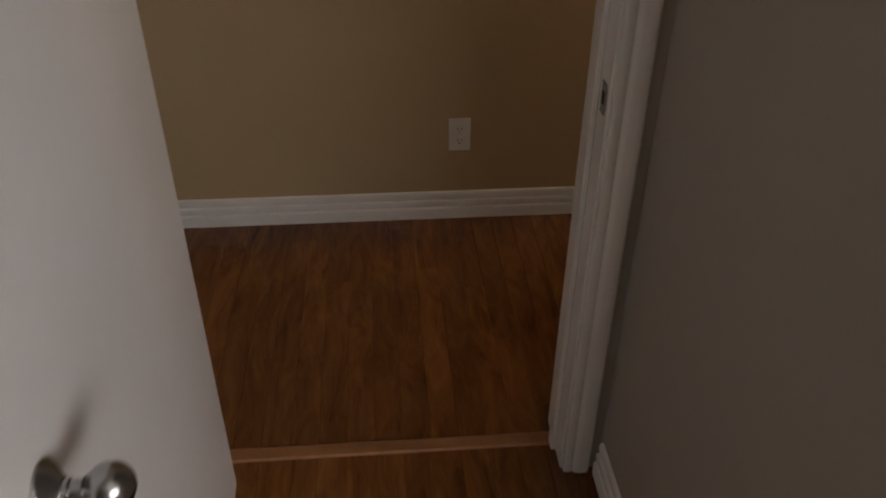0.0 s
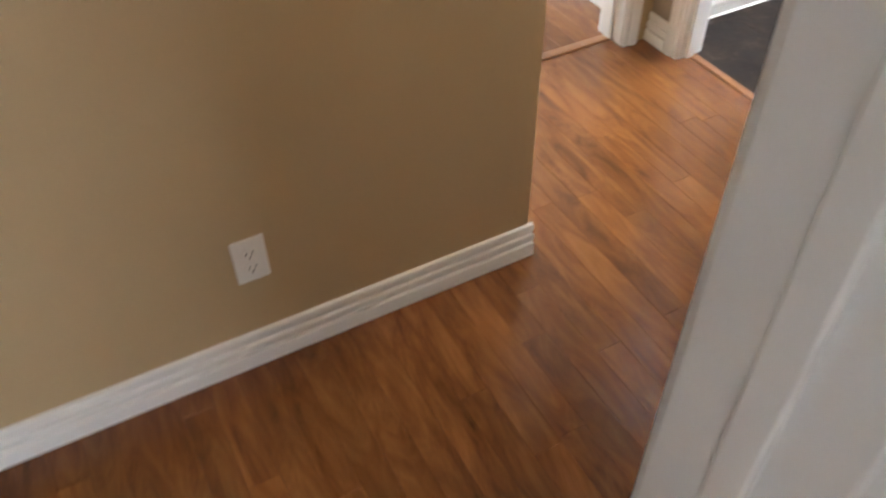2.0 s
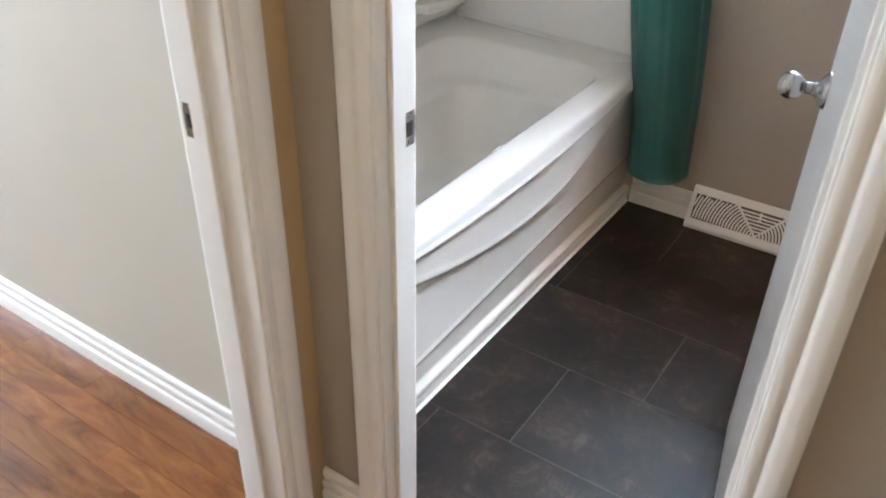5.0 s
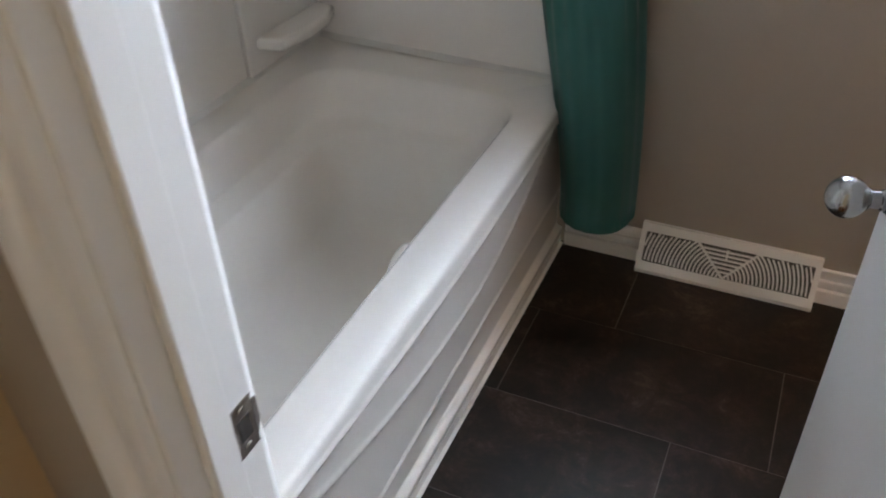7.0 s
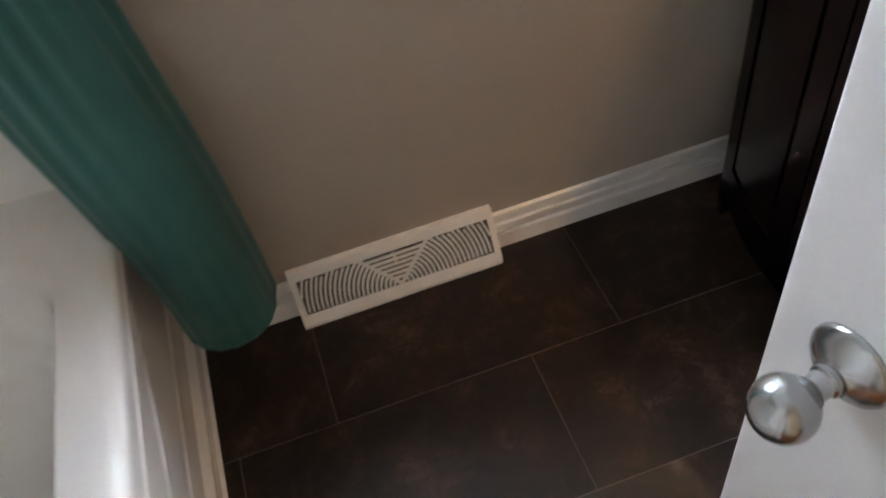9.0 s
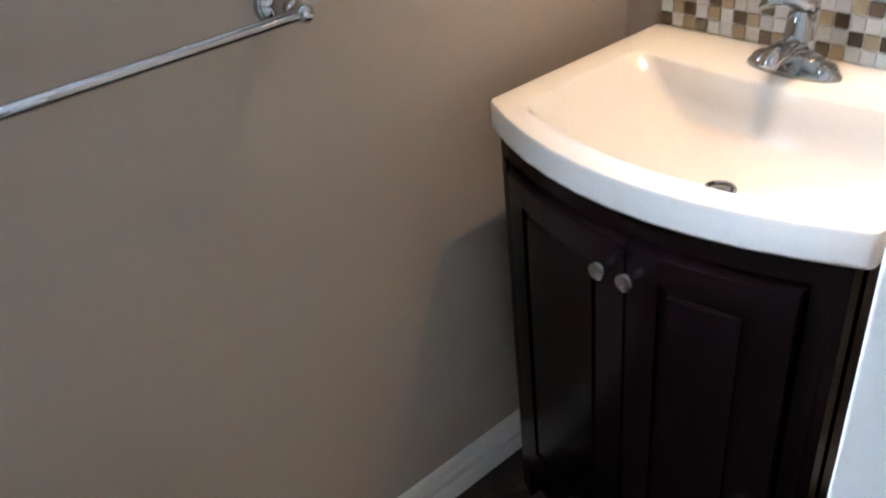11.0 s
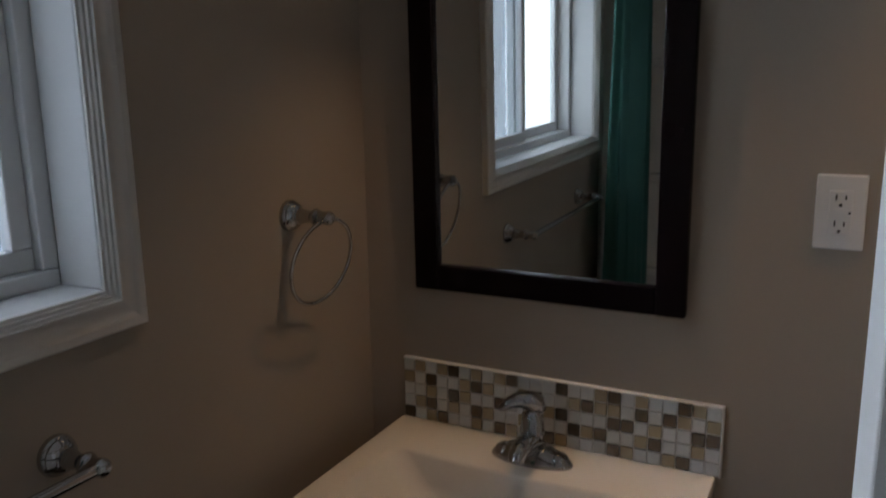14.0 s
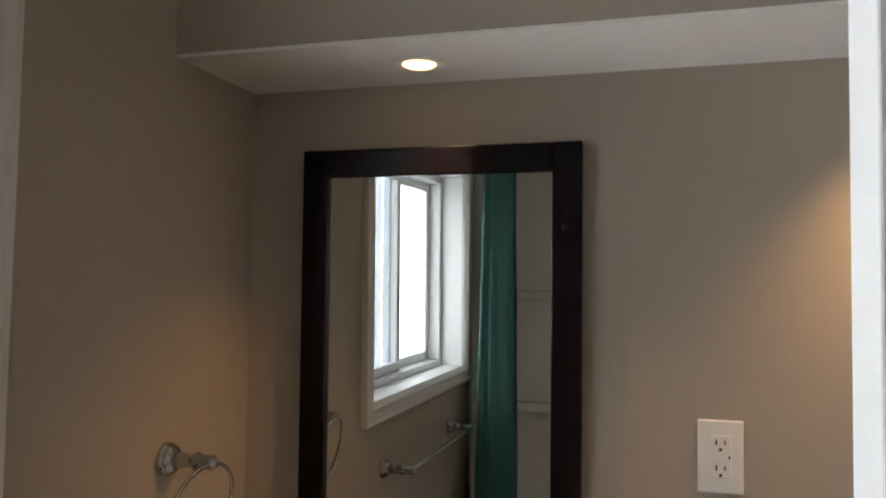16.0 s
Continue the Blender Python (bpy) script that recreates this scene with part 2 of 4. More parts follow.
# ---- the shell ----
H = 2.42
XO, YC = 0.69, -2.53            # hall wall with the outlet, and its end
YH, YB = -1.588, -1.493         # wall of the bathroom door: hall face, bath face
XV = 1.612                      # vanity wall
XB0, XB1 = 1.65, 1.80           # bedroom wall: hall face, bedroom face
BX0, BX1 = 0.146, 0.780         # bathroom door opening in the wall
BD0, BD1 = -3.885, -3.060       # bedroom door opening
CD0, CD1 = -2.46, -1.688        # side room door opening
DH = 2.05
WX0, WX1, WZ0, WZ1 = 0.075, 0.975, 1.295, 1.99   # window opening

structure(boxes("wall_north", PAINT, (-0.86, WX0, 0, 0.16, 0, H), (WX1, 1.73, 0, 0.16, 0, H), (WX0, WX1, 0, 0.16, 0, WZ0), (WX0, WX1, 0, 0.16, WZ1, H)),
          "beige painted bathroom wall with a window opening", "wall")
structure(boxes("wall_east", PAINT, (XV, 1.725, YB, 0, 0, H)), "beige painted wall behind the vanity", "wall")
structure(boxes("wall_bath_door", PAINT, (-0.119, BX0, YH, YB, 0, H), (BX1, 1.79, YH, YB, 0, H), (BX0, BX1, YH, YB, DH, H)),
          "beige painted wall with the bathroom doorway", "wall")
# Paler than the adjoining wall: the side window's brightness is in its colour.
structure(boxes("wall_side_north", mottled("side_room_paint_lit", (0.50, 0.475, 0.41), (0.53, 0.50, 0.435), 0.62, 1.5, 260, 0.10), (-3.1, -0.119, YH, YB, 0, H)),
          "side room wall, window light put into its pale paint", "wall")
structure(boxes("wall_tub", PAINT, (-0.86, -0.745, YB, 0, 0, H)), "painted wall behind the bathtub", "wall")
structure(boxes("wall_outlet", HALL_PAINT, (XO - 0.12, XO, -6, YC, 0, H)), "tan painted hall wall ending in an outer corner", "wall")
structure(boxes("wall_return", HALL_PAINT, (0.0, XO - 0.12, YC - 0.12, YC, 0, H)), "tan painted short hall wall", "wall")
structure(boxes("wall_side_room", HALL_PAINT, (-0.12, 0.0, -4.2, CD0, 0, H), (-0.12, 0.0, CD1, YH, 0, H), (-0.12, 0.0, CD0, CD1, DH, H)),
          "tan painted wall with the side room doorway", "wall")
structure(boxes("wall_bedroom", GREY_PAINT, (XB0, XB1, -6, BD0, 0, H), (XB0, XB1, BD1, YH, 0, H), (XB0, XB1, BD0, BD1, DH, H)),
          "greige painted wall with the bedroom doorway", "wall")
# Bedroom beyond the door is unseen; walls laid out to let window daylight pass.
structure(boxes("wall_bedroom_side", GREY_PAINT, (XB1, 3.0, -2.99, -2.87, 0, H), (2.88, 3.0, -2.87, -0.9, 0, H)), "plain greige bedroom wall beside the door", "wall")
structure(boxes("wall_bedroom_north", GREY_PAINT, (2.88, 5.12, -0.9, -0.78, 0, H)), "plain greige wall added to close the unseen bedroom", "wall")
structure(boxes("wall_bedroom_window", GREY_PAINT, (5.0, 5.12, -6, -3.0, 0, H), (5.0, 5.12, -1.4, -0.9, 0, H), (5.0, 5.12, -3.0, -1.4, 0, 0.9), (5.0, 5.12, -3.0, -1.4, 2.1, H)),
          "assumed greige bedroom wall with a window opening, out of view", "wall")
structure(boxes("wall_south", GREY_PAINT, (0.57, 5.12, -6.12, -6, 0, H)), "plain painted end wall", "wall")
structure(boxes("wall_side_window", GREY_PAINT, (-3.22, -3.1, -4.2, -3.1, 0, H), (-3.22, -3.1, -1.8, YB, 0, H), (-3.22, -3.1, -3.1, -1.8, 0, 0.9), (-3.22, -3.1, -3.1, -1.8, 2.1, H)),
          "plain side room wall with a window opening", "wall")
structure(boxes("wall_side_south", GREY_PAINT, (-3.22, 0.0, -4.32, -4.2, 0, H)), "plain side room end wall", "wall")
structure(boxes("ceiling", CEIL, (-3.22, 5.12, -6.12, 0.16, H, H + 0.1)), "flat white painted ceiling", "ceiling")
structure(boxes("soffit", PAINT, (1.358, XV, YB, 0, 1.990, H)), "beige boxed soffit above the vanity", "soffit")
structure(boxes("soffit_underside", CEIL, (1.360, XV, YB, 0, 1.984, 1.9895)), "white painted underside of the soffit", "soffit")
structure(boxes("backdrop", glow("bright_overcast_sky", (0.86, 0.94, 1.0), 40.0), (-60, 20, 6.0, 6.1, -0.4, 26)), "plain bright overcast sky outside the window", "sky")
structure(boxes("ground", mottled("bare_ground", (0.10, 0.11, 0.06), (0.16, 0.15, 0.09), 0.9, 0.5, 5, 0.3), (-900, 900, -900, 900, -0.6, -0.4)), "bare ground outside", "ground")

# ---- trim ----
BASE = [(0, 0), (0.016, 0), (0.016, 0.035), (0.0150, 0.0385), (0.0125, 0.0405), (0.0070, 0.0415), (0.0070, 0.0460), (0.0120, 0.0480), (0.0135, 0.0520), (0.0135, 0.0640), (0.0120, 0.0675), (0.0050, 0.0690), (0.0050, 0.0740), (0.0085, 0.0765), (0.0095, 0.0810), (0.0095, 0.0920), (0.0075, 0.0970), (0, 0.100)]


def baseboard(p0, p1, out):
    """A moulded baseboard along the wall from p0 to p1; out: the way it faces."""
    bm = bmesh.new()
    p0, p1, out = Vector((*p0, 0)), Vector((*p1, 0)), Vector((*out, 0))
    prism(bm, [p0 + out * u + Vector((0, 0, v)) for u, v in BASE], p1 - p0)
    return structure(part("baseboard", bm, TRIM, smooth=True, angle=35), "white moulded wooden baseboard along the wall", "baseboard")


baseboard((0.012, 0), (0.226, 0), (0, -1))
baseboard((0.676, 0), (XV, 0), (0, -1))
baseboard((XV, -0.013), (XV, YB), (-1, 0))
baseboard((BX1 + 0.06, YB), (XV - 0.013, YB), (0, 1))
baseboard((XO, -6), (XO, YC + 0.013), (1, 0))
baseboard((XO, YC), (0.013, YC), (0, 1))
baseboard((0.0, YH), (BX0 - 0.045, YH), (0, -1))
baseboard((BX1 + 0.045, YH), (XB0, YH), (0, -1))
baseboard((XB0, YH - 0.013), (XB0, BD1 + 0.05), (-1, 0))
baseboard((XB0, BD0 - 0.05), (XB0, -6), (-1, 0))
baseboard((XB1 + 0.018, -2.99), (3.0, -2.99), (0, -1))
baseboard((-0.12, YH), (-3.1, YH), (0, -1))

CAS = [(0, 0), (0.0095, 0), (0.0105, 0.0015), (0.0105, 0.0175), (0.0085, 0.0195), (0.0085, 0.0210), (0.0140, 0.0245), (0.0160, 0.0310), (0.0168, 0.0420), (0.0155, 0.0530), (0.0110, 0.0580), (0, 0.0580)]


def door_frame(name, axis, a0, a1, f0, f1, top, label, stop, zone=0.037):
    """Jamb lining, stops and casings on both faces of a door opening. axis: the wall's way, 'x' or 'y';
    a0, a1: the opening along it; f0, f1: the wall's faces; stop: the side of the wall at which the door closes (0 or 1)."""
    root = thing(name, label, "door frame", kind="structure")
    t = 0.018

    def at(a, f, z):
        return (a, f, z) if axis == "x" else (f, a, z)

    def slab(nm, aa0, aa1, ff0, ff1, z0, z1, r=0.002):
        bm = bmesh.new()
        p, q = at(aa0, ff0, z0), at(aa1, ff1, z1)
        soft_box(bm, min(p[0], q[0]), max(p[0], q[0]), min(p[1], q[1]), max(p[1], q[1]), z0, z1, r, 1)
        return part(nm, bm, TRIM, root)

    slab("jamb", a0, a0 + t, f0, f1, 0, top - t)
    slab("jamb", a1 - t, a1, f0, f1, 0, top - t)
    slab("head_jamb", a0, a1, f0, f1, top - t, top)
    s0, s1 = (f0 + zone, f0 + zone + 0.032) if stop == 0 else (f1 - zone - 0.032, f1 - zone)
    slab("stop", a0 + t, a0 + t + 0.011, s0, s1, 0, top - t - 0.011)
    slab("stop", a1 - t - 0.011, a1 - t, s0, s1, 0, top - t - 0.011)
    slab("head_stop", a0 + t, a1 - t, s0, s1, top - t - 0.011, top - t)
    for face, way in ((f0, -1), (f1, 1)):
        for a, side in ((a0 + 0.012, -1), (a1 - 0.012, 1)):
            bm = bmesh.new()
            prism(bm, [at(a + side * v, face + way * u, 0) for u, v in CAS], (0, 0, top + 0.046))
            part("casing", bm, TRIM, root, smooth=True, angle=62)
        bm = bmesh.new()
        prism(bm, [at(a0 + 0.012, face + way * u, top - 0.012 + v) for u, v in CAS], Vector(at(a1 - a0 - 0.024, 0, 0)))
        part("head_casing", bm, TRIM, root, smooth=True, angle=35)
    return root


bath_frame = door_frame("door_frame_1", "x", BX0, BX1, YH, YB, DH, "white painted bathroom door frame with moulded casing", 1)
bed_frame = door_frame("door_frame_2", "y", BD0, BD1, XB0, XB1, DH, "white painted bedroom door frame with moulded casing", 1, 0.056)
side_frame = door_frame("door_frame_3", "y", CD0, CD1, -0.12, 0.0, DH, "white painted side room door frame with moulded casing", 0)


def strike_plate(parent, m):
    """A steel strike plate in its plane x-z, facing +y of m."""
    bm = bmesh.new()
    soft_box(bm, -0.014, 0.014, 0, 0.0016, -0.028, 0.028, 0.0007, 1)
    for s in (-1, 1):
        box(bm, -0.0145, 0.0145, 0.0016, 0.002, s * 0.0275 - 0.0005, s * 0.0275 + 0.0005)
    prism(bm, [(0.014, 0, -0.02), (0.024, -0.004, -0.013), (0.024, -0.004, 0.013), (0.014, 0, 0.02)], (0, 0.0014, 0))
    plate = part("strike_plate", bm, STEEL, parent, "dark mottled steel strike plate")
    plate.matrix_basis = m
    # Solid dark block in place of the shaded latch opening.
    bm = bmesh.new()
    box(bm, -0.007, 0.008, 0.0012, 0.0021, -0.012, 0.012)
    part("latch_hole_shade", bm, DARK, plate)
    for s in (-1, 1):
        bm = bmesh.new()
        tube(bm, (0, 0.001, s * 0.021), (0, 0.003, s * 0.021), 0.0038, 0.003, 12)
        part("screw", bm, STEEL, plate)
    return plate


strike_plate(bath_frame, pose(BX0 + 0.018, YB - 0.018, 0.885, 0, 0, -90) @ Matrix.Diagonal((-1, 1, 1, 1)))
strike_plate(bed_frame, pose(1.772, BD1 - 0.018, 0.918, 0, 0, 180) @ Matrix.Diagonal((-1, 1, 1, 1)))
strike_plate(side_frame, pose(-0.095, CD1 - 0.018, 0.90, 0, 0, 180))


def knob(parent, m, both=True):
    """A ball knob on a round rose; the door's face lies in the plane z = 0 of m, the knob stands along +z."""
    bm = bmesh.new()
    lathe(bm, [(0.033, 0), (0.033, 0.002), (0.031, 0.005), (0.024, 0.011), (0.0165, 0.016), (0.0145, 0.019)], m)
    rose = part("rose", bm, NICKEL, parent, smooth=True, angle=50)
    bm = bmesh.new()
    lathe(bm, [(0.0125, 0.017), (0.0125, 0.024), (0.0105, 0.026), (0.0105, 0.036), (0.013, 0.038)], m)
    part("neck", bm, NICKEL, rose, smooth=True)
    bm = bmesh.new()
    prof = [(0.012, 0.0375)] + [(0.0245 * math.sin(a), 0.0600 - 0.0235 * math.cos(a)) for a in [0.5 + k * (math.pi - 0.56) / 14 for k in range(15)]]
    lathe(bm, prof, m, 36)
    part("ball", bm, NICKEL, rose, smooth=True, angle=70)


def door(name, label, m, width, knob_z=0.90, backset=0.060):
    """A flush white door; hinge edge at x = 0, leaf along +x, faces at y = 0 and y = 0.035."""
    root = thing(name, label, "door", m, kind="structure")
    bm = bmesh.new()
    soft_box(bm, 0, width, 0, 0.035, 0.012, 2.025, 0.0015, 2)
    leaf = part("leaf", bm, DOORW, root)
    knob(root, pose(width - backset, 0, knob_z, 90, 0, 0))
    knob(root, pose(width - backset, 0.035, knob_z, -90, 0, 0))
    bm = bmesh.new()
    box(bm, width - 0.0005, width + 0.0012, 0.006, 0.029, knob_z - 0.028, knob_z + 0.028)
    latch = part("latch_plate", bm, NICKEL, root)
    bm = bmesh.new()
    prism(bm, [(width + 0.001, 0.011, knob_z - 0.008), (width + 0.012, 0.011, knob_z - 0.008), (width + 0.001, 0.024, knob_z - 0.008)], (0, 0, 0.016))
    part("latch_bolt", bm, NICKEL, latch)
    for z in (0.2, 1.03, 1.82):
        bm = bmesh.new()
        tube(bm, (-0.004, -0.003, z - 0.045), (-0.004, -0.003, z + 0.045), 0.006, seg=12)
        part("hinge", bm, NICKEL, root)
    return root


door("door_1", "white flush bathroom door standing open, round satin knob", pose(0.790, -1.4700, 0, 0, 0, 101.0), 0.603, 0.880, 0.066)
door("door_2", "white flush bedroom door standing open, round satin knob", pose(XB1 - 0.002, BD0 + 0.032, 0, 0, 0, 2.4), 0.785, 0.88)

# ---- thresholds ----
for nm, pts, vec in (
        ("threshold_strip", [(BX0 + 0.018, -1.545, 0.0), (BX0 + 0.018, -1.541, 0.005), (BX0 + 0.018, -1.516, 0.005), (BX0 + 0.018, -1.512, 0.0)], (BX1 - BX0 - 0.036, 0, 0)),
        ("threshold_strip", [(1.685, BD0 + 0.018, 0), (1.690, BD0 + 0.018, 0.004), (1.722, BD0 + 0.018, 0.004), (1.727, BD0 + 0.018, 0)], (0, BD1 - BD0 - 0.036, 0)),
        ("threshold_strip", [(-0.088, CD0 + 0.018, 0), (-0.084, CD0 + 0.018, 0.007), (-0.052, CD0 + 0.018, 0.007), (-0.048, CD0 + 0.018, 0)], (0, CD1 - CD0 - 0.036, 0))):
    bm = bmesh.new()
    prism(bm, pts, vec)
    structure(part(nm, bm, STRIPM), "reddish oak transition strip across the doorway", "threshold")

# ---- bathtub and surround ----


def rrect(x0, x1, y0, y1, r, z, seg=6):
    """A rounded rectangle, counter-clockwise; z: a height, or a function of (x, y)."""
    pts = []
    for cx, cy, a0 in ((x1 - r, y1 - r, 0), (x0 + r, y1 - r, 90), (x0 + r, y0 + r, 180), (x1 - r, y0 + r, 270)):
        for k in range(seg + 1):
            a = radians(a0 + 90 * k / seg)
            x, y = cx + r * math.cos(a), cy + r * math.sin(a)
            pts.append(Vector((x, y, z(x, y) if callable(z) else z)))
    return pts


def loft(bm, rings, cap_last=True, warp=None):
    made = [[bm.verts.new(warp(p) if warp else p) for p in ring] for ring in rings]
    n = len(made[0])
    for a, b in zip(made, made[1:]):
        for k in range(n):
            bm.faces.new((a[k], a[(k + 1) % n], b[(k + 1) % n], b[k]))
    if cap_last:
        bm.faces.new(made[-1])
    return made


def smooth_step(a, b, v):
    v = min(1.0, max(0.0, (v - a) / (b - a)))
    return v * v * (3 - 2 * v)


tub = thing("bathtub", "white acrylic alcove bathtub with flowing ridges on its apron", "bathtub")
TX0, TX1, TY0, TY1 = -0.735, 0.016, -1.490, -0.004
RIM = 0.50
bm = bmesh.new()
rings = [
    rrect(TX0, TX1, TY0, TY1, 0.004, lambda x, y: 0.494 if x > -0.01 else 0.53, 7),
    rrect(TX0 + 0.004, TX1 - 0.008, TY0 + 0.002, TY1 - 0.002, 0.008, lambda x, y: RIM if x > -0.06 else 0.527, 7),
    rrect(-0.700, -0.012, -1.44, -0.045, 0.05, lambda x, y: RIM + 0.002 if x > -0.06 else 0.512, 7),
    rrect(-0.665, -0.066, -1.385, -0.130, 0.12, RIM + 0.001, 7),
    rrect(-0.655, -0.076, -1.375, -0.142, 0.12, RIM - 0.006, 7),
    rrect(-0.648, -0.084, -1.365, -0.155, 0.12, RIM - 0.03, 7),
    rrect(-0.635, -0.100, -1.33, -0.190, 0.12, 0.395, 7),
    rrect(-0.628, -0.104, -1.32, -0.198, 0.12, 0.384, 7),
    rrect(-0.572, -0.112, -1.29, -0.215, 0.12, 0.376, 7),
    rrect(-0.560, -0.118, -1.28, -0.222, 0.12, 0.362, 7),
    rrect(-0.535, -0.150, -1.190, -0.275, 0.12, 0.17, 7),
    rrect(-0.515, -0.170, -1.165, -0.300, 0.12, 0.135, 7),
    rrect(-0.470, -0.215, -1.110, -0.350, 0.10, 0.122, 7),
    rrect(-0.380, -0.300, -0.90, -0.60, 0.03, 0.118, 7)]
loft(bm, rings)
part("basin", bm, ACRYL, tub, smooth=True, angle=60)


def apron_x(y, z):
    """How far the apron stands out at height z, with its curved ridges. u runs from the door end to the far end."""
    u = (y - TY0) / (TY1 - TY0)
    za = 0.482 - 0.046 * math.sin(math.pi * u)
    zb = 0.296 + (0.62 if u < 0.53 else 1.05) * (u - 0.53) ** 2
    zc = 0.128 + 0.062 * u

    def ledge(zl, deep, wide):
        """A step back below zl, with a small bead along its edge."""
        return deep * (1 - smooth_step(zl - wide, zl, z)) - 0.004 * math.exp(-((z - zl) / 0.006) ** 2)

    x = 0.018 - ledge(za, 0.012, 0.018) - ledge(zb, 0.012, 0.022) - ledge(zc, 0.010, 0.030)
    x += 0.016 * (1 - smooth_step(0.050, 0.058, z))
    x -= 0.004 * (1 - smooth_step(0.026, 0.032, z))
    return x


bm = bmesh.new()
ny, nz = 70, 90
grid = []
for j in range(nz + 1):
    z = 0.002 + 0.476 * j / nz
    grid.append([bm.verts.new((apron_x(TY0 + (TY1 - TY0) * i / ny, z), TY0 + (TY1 - TY0) * i / ny, z)) for i in range(ny + 1)])
for k in range(1, 5):
    a = k / 4 * math.pi / 2
    grid.append([bm.verts.new((0.0185 - 0.0105 * (1 - math.cos(a)), TY0 + (TY1 - TY0) * i / ny, 0.482 + 0.018 * math.sin(a))) for i in range(ny + 1)])
for a, b in zip(grid, grid[1:]):
    for i in range(ny):
        bm.faces.new((a[i], a[i + 1], b[i + 1], b[i]))
part("apron", bm, ACRYL, tub, smooth=True, angle=75)
bm = bmesh.new()
box(bm, -0.03, 0.000, TY0 + 0.01, TY1 - 0.01, 0.001, 0.03)
part("foot_rail", bm, ACRYL, tub)
bm = bmesh.new()
lathe(bm, [(0.037, -0.004), (0.037, 0.006), (0.034, 0.012), (0.026, 0.0165), (0.012, 0.019), (0.001, 0.0195)], pose(-0.096, -0.765, 0.444, 0, -70, 0))
part("overflow_cover", bm, ACRYL, tub, "round white overflow cover", smooth=True)
bm = bmesh.new()
prism(bm, [(-0.004, TY0 + 0.005, 0), (0.0085, TY0 + 0.005, 0), (-0.002, TY0 + 0.005, 0.006)], (0, 1.475, 0))
part("caulk_bead", bm, CAULK, tub)

bm = bmesh.new()
prism(bm, [(-0.731, -1.485, 0.524), (-0.716, -1.485, 0.527), (-0.729, -1.485, 0.540)], (0, 1.475, 0))
part("caulk_bead", bm, CAULK, tub)
bm = bmesh.new()
prism(bm, [(-0.725, -0.013, 0.522), (-0.725, -0.030, 0.5235), (-0.725, -0.0155, 0.537)], (0.728, 0, -0.0265))
part("caulk_bead", bm, CAULK, tub)
sur = thing("tub_surround", "glossy white acrylic tub surround with moulded shelves", "shower wall")
bm = bmesh.new()
soft_box(bm, -0.744, -0.730, -1.490, -0.345, 0.531, 2.12, 0.004, 2)
part("back_panel", bm, ACRYL, sur)
bm = bmesh.new()
soft_box(bm, -0.744, -0.722, -0.343, -0.004, 0.531, 2.12, 0.006, 2)
part("corner_panel", bm, ACRYL, sur)
bm = bmesh.new()
soft_box(bm, -0.72, 0.006, -0.016, -0.002, 0.497, 2.12, 0.004, 2)
part("end_panel", bm, ACRYL, sur)
bm = bmesh.new()
soft_box(bm, -0.72, -0.030, -1.491, -1.479, 0.531, 2.12, 0.004, 2)
part("end_panel", bm, ACRYL, sur)
for z in (0.588, 1.02, 1.52):
    bm = bmesh.new()
    prism(bm, [(-0.722, -0.30, z), (-0.66, -0.285, z), (-0.635, -0.20, z), (-0.635, -0.10, z), (-0.66, -0.03, z), (-0.722, -0.018, z)], (0, 0, 0.036))
    bmesh.ops.bevel(bm, geom=[e for e in bm.edges if abs(e.verts[0].co.z - e.verts[1].co.z) < 1e-5], offset=0.012, segments=3, affect="EDGES", profile=0.5)
    part("shelf", bm, ACRYL, sur, smooth=True, angle=50)

# ---- shower curtain ----
ROD_X, ROD_Z = -0.035, 2.17
rod = thing("curtain_rod", "slim chrome shower curtain rod between two walls", "curtain rod")
bm = bmesh.new()
tube(bm, (ROD_X, YB + 0.001, ROD_Z), (ROD_X, -0.001, ROD_Z), 0.0125)
part("bar", bm, CHROME, rod, smooth=True)
for y, w in ((YB, -90), (0, 90)):
    bm = bmesh.new()
    lathe(bm, [(0.032, 0.001), (0.032, 0.006), (0.02, 0.018), (0.014, 0.022)], pose(ROD_X, y, ROD_Z, w, 0, 0))
    part("flange", bm, CHROME, rod, smooth=True)

curtain = thing("shower_curtain", "teal green fabric shower curtain gathered against the wall", "curtain")
bm = bmesh.new()
nu, nv = 150, 46
cols = []
for i in range(nu + 1):
    u = i / nu
    col = []
    for j in range(nv + 1):
        v = j / nv                                     # 0 top, 1 hem
        z = 2.13 - (2.13 - 0.185) * v
        up = smooth_step(0.45, 2.0, z)
        west = 0.012 - 0.075 * smooth_step(0.2, 0.9, z) - 0.040 * up
        east = 0.214 - 0.020 * smooth_step(0.2, 0.8, z) - 0.165 * up
        deep = 0.172 - 0.045 * up
        arc = math.pi * (0.05 + 0.90 * u)
        wave = 2 * math.pi * 10 * u + 0.7 * math.sin(2.0 * v + 4 * u)
        amp = 0.0012 + 0.015 * smooth_step(0.55, 1.6, z)
        x = (west + east) / 2 + (east - west) / 2 * math.cos(arc) + amp * math.sin(wave) * abs(math.cos(arc)) + 0.004 * math.sin(9 * u + 5 * v)
        y = -0.030 - deep * math.sin(arc) ** 0.75 + 0.8 * amp * math.sin(wave) * math.sin(arc)
        y = min(y, -0.008)
        col.append(bm.verts.new((x, y, z + 0.016 * u * v)))
    cols.append(col)
for a, b in zip(cols, cols[1:]):
    for j in range(nv):
        bm.faces.new((a[j], b[j], b[j + 1], a[j + 1]))
bmesh.ops.solidify(bm, geom=bm.faces[:], thickness=0.0015)
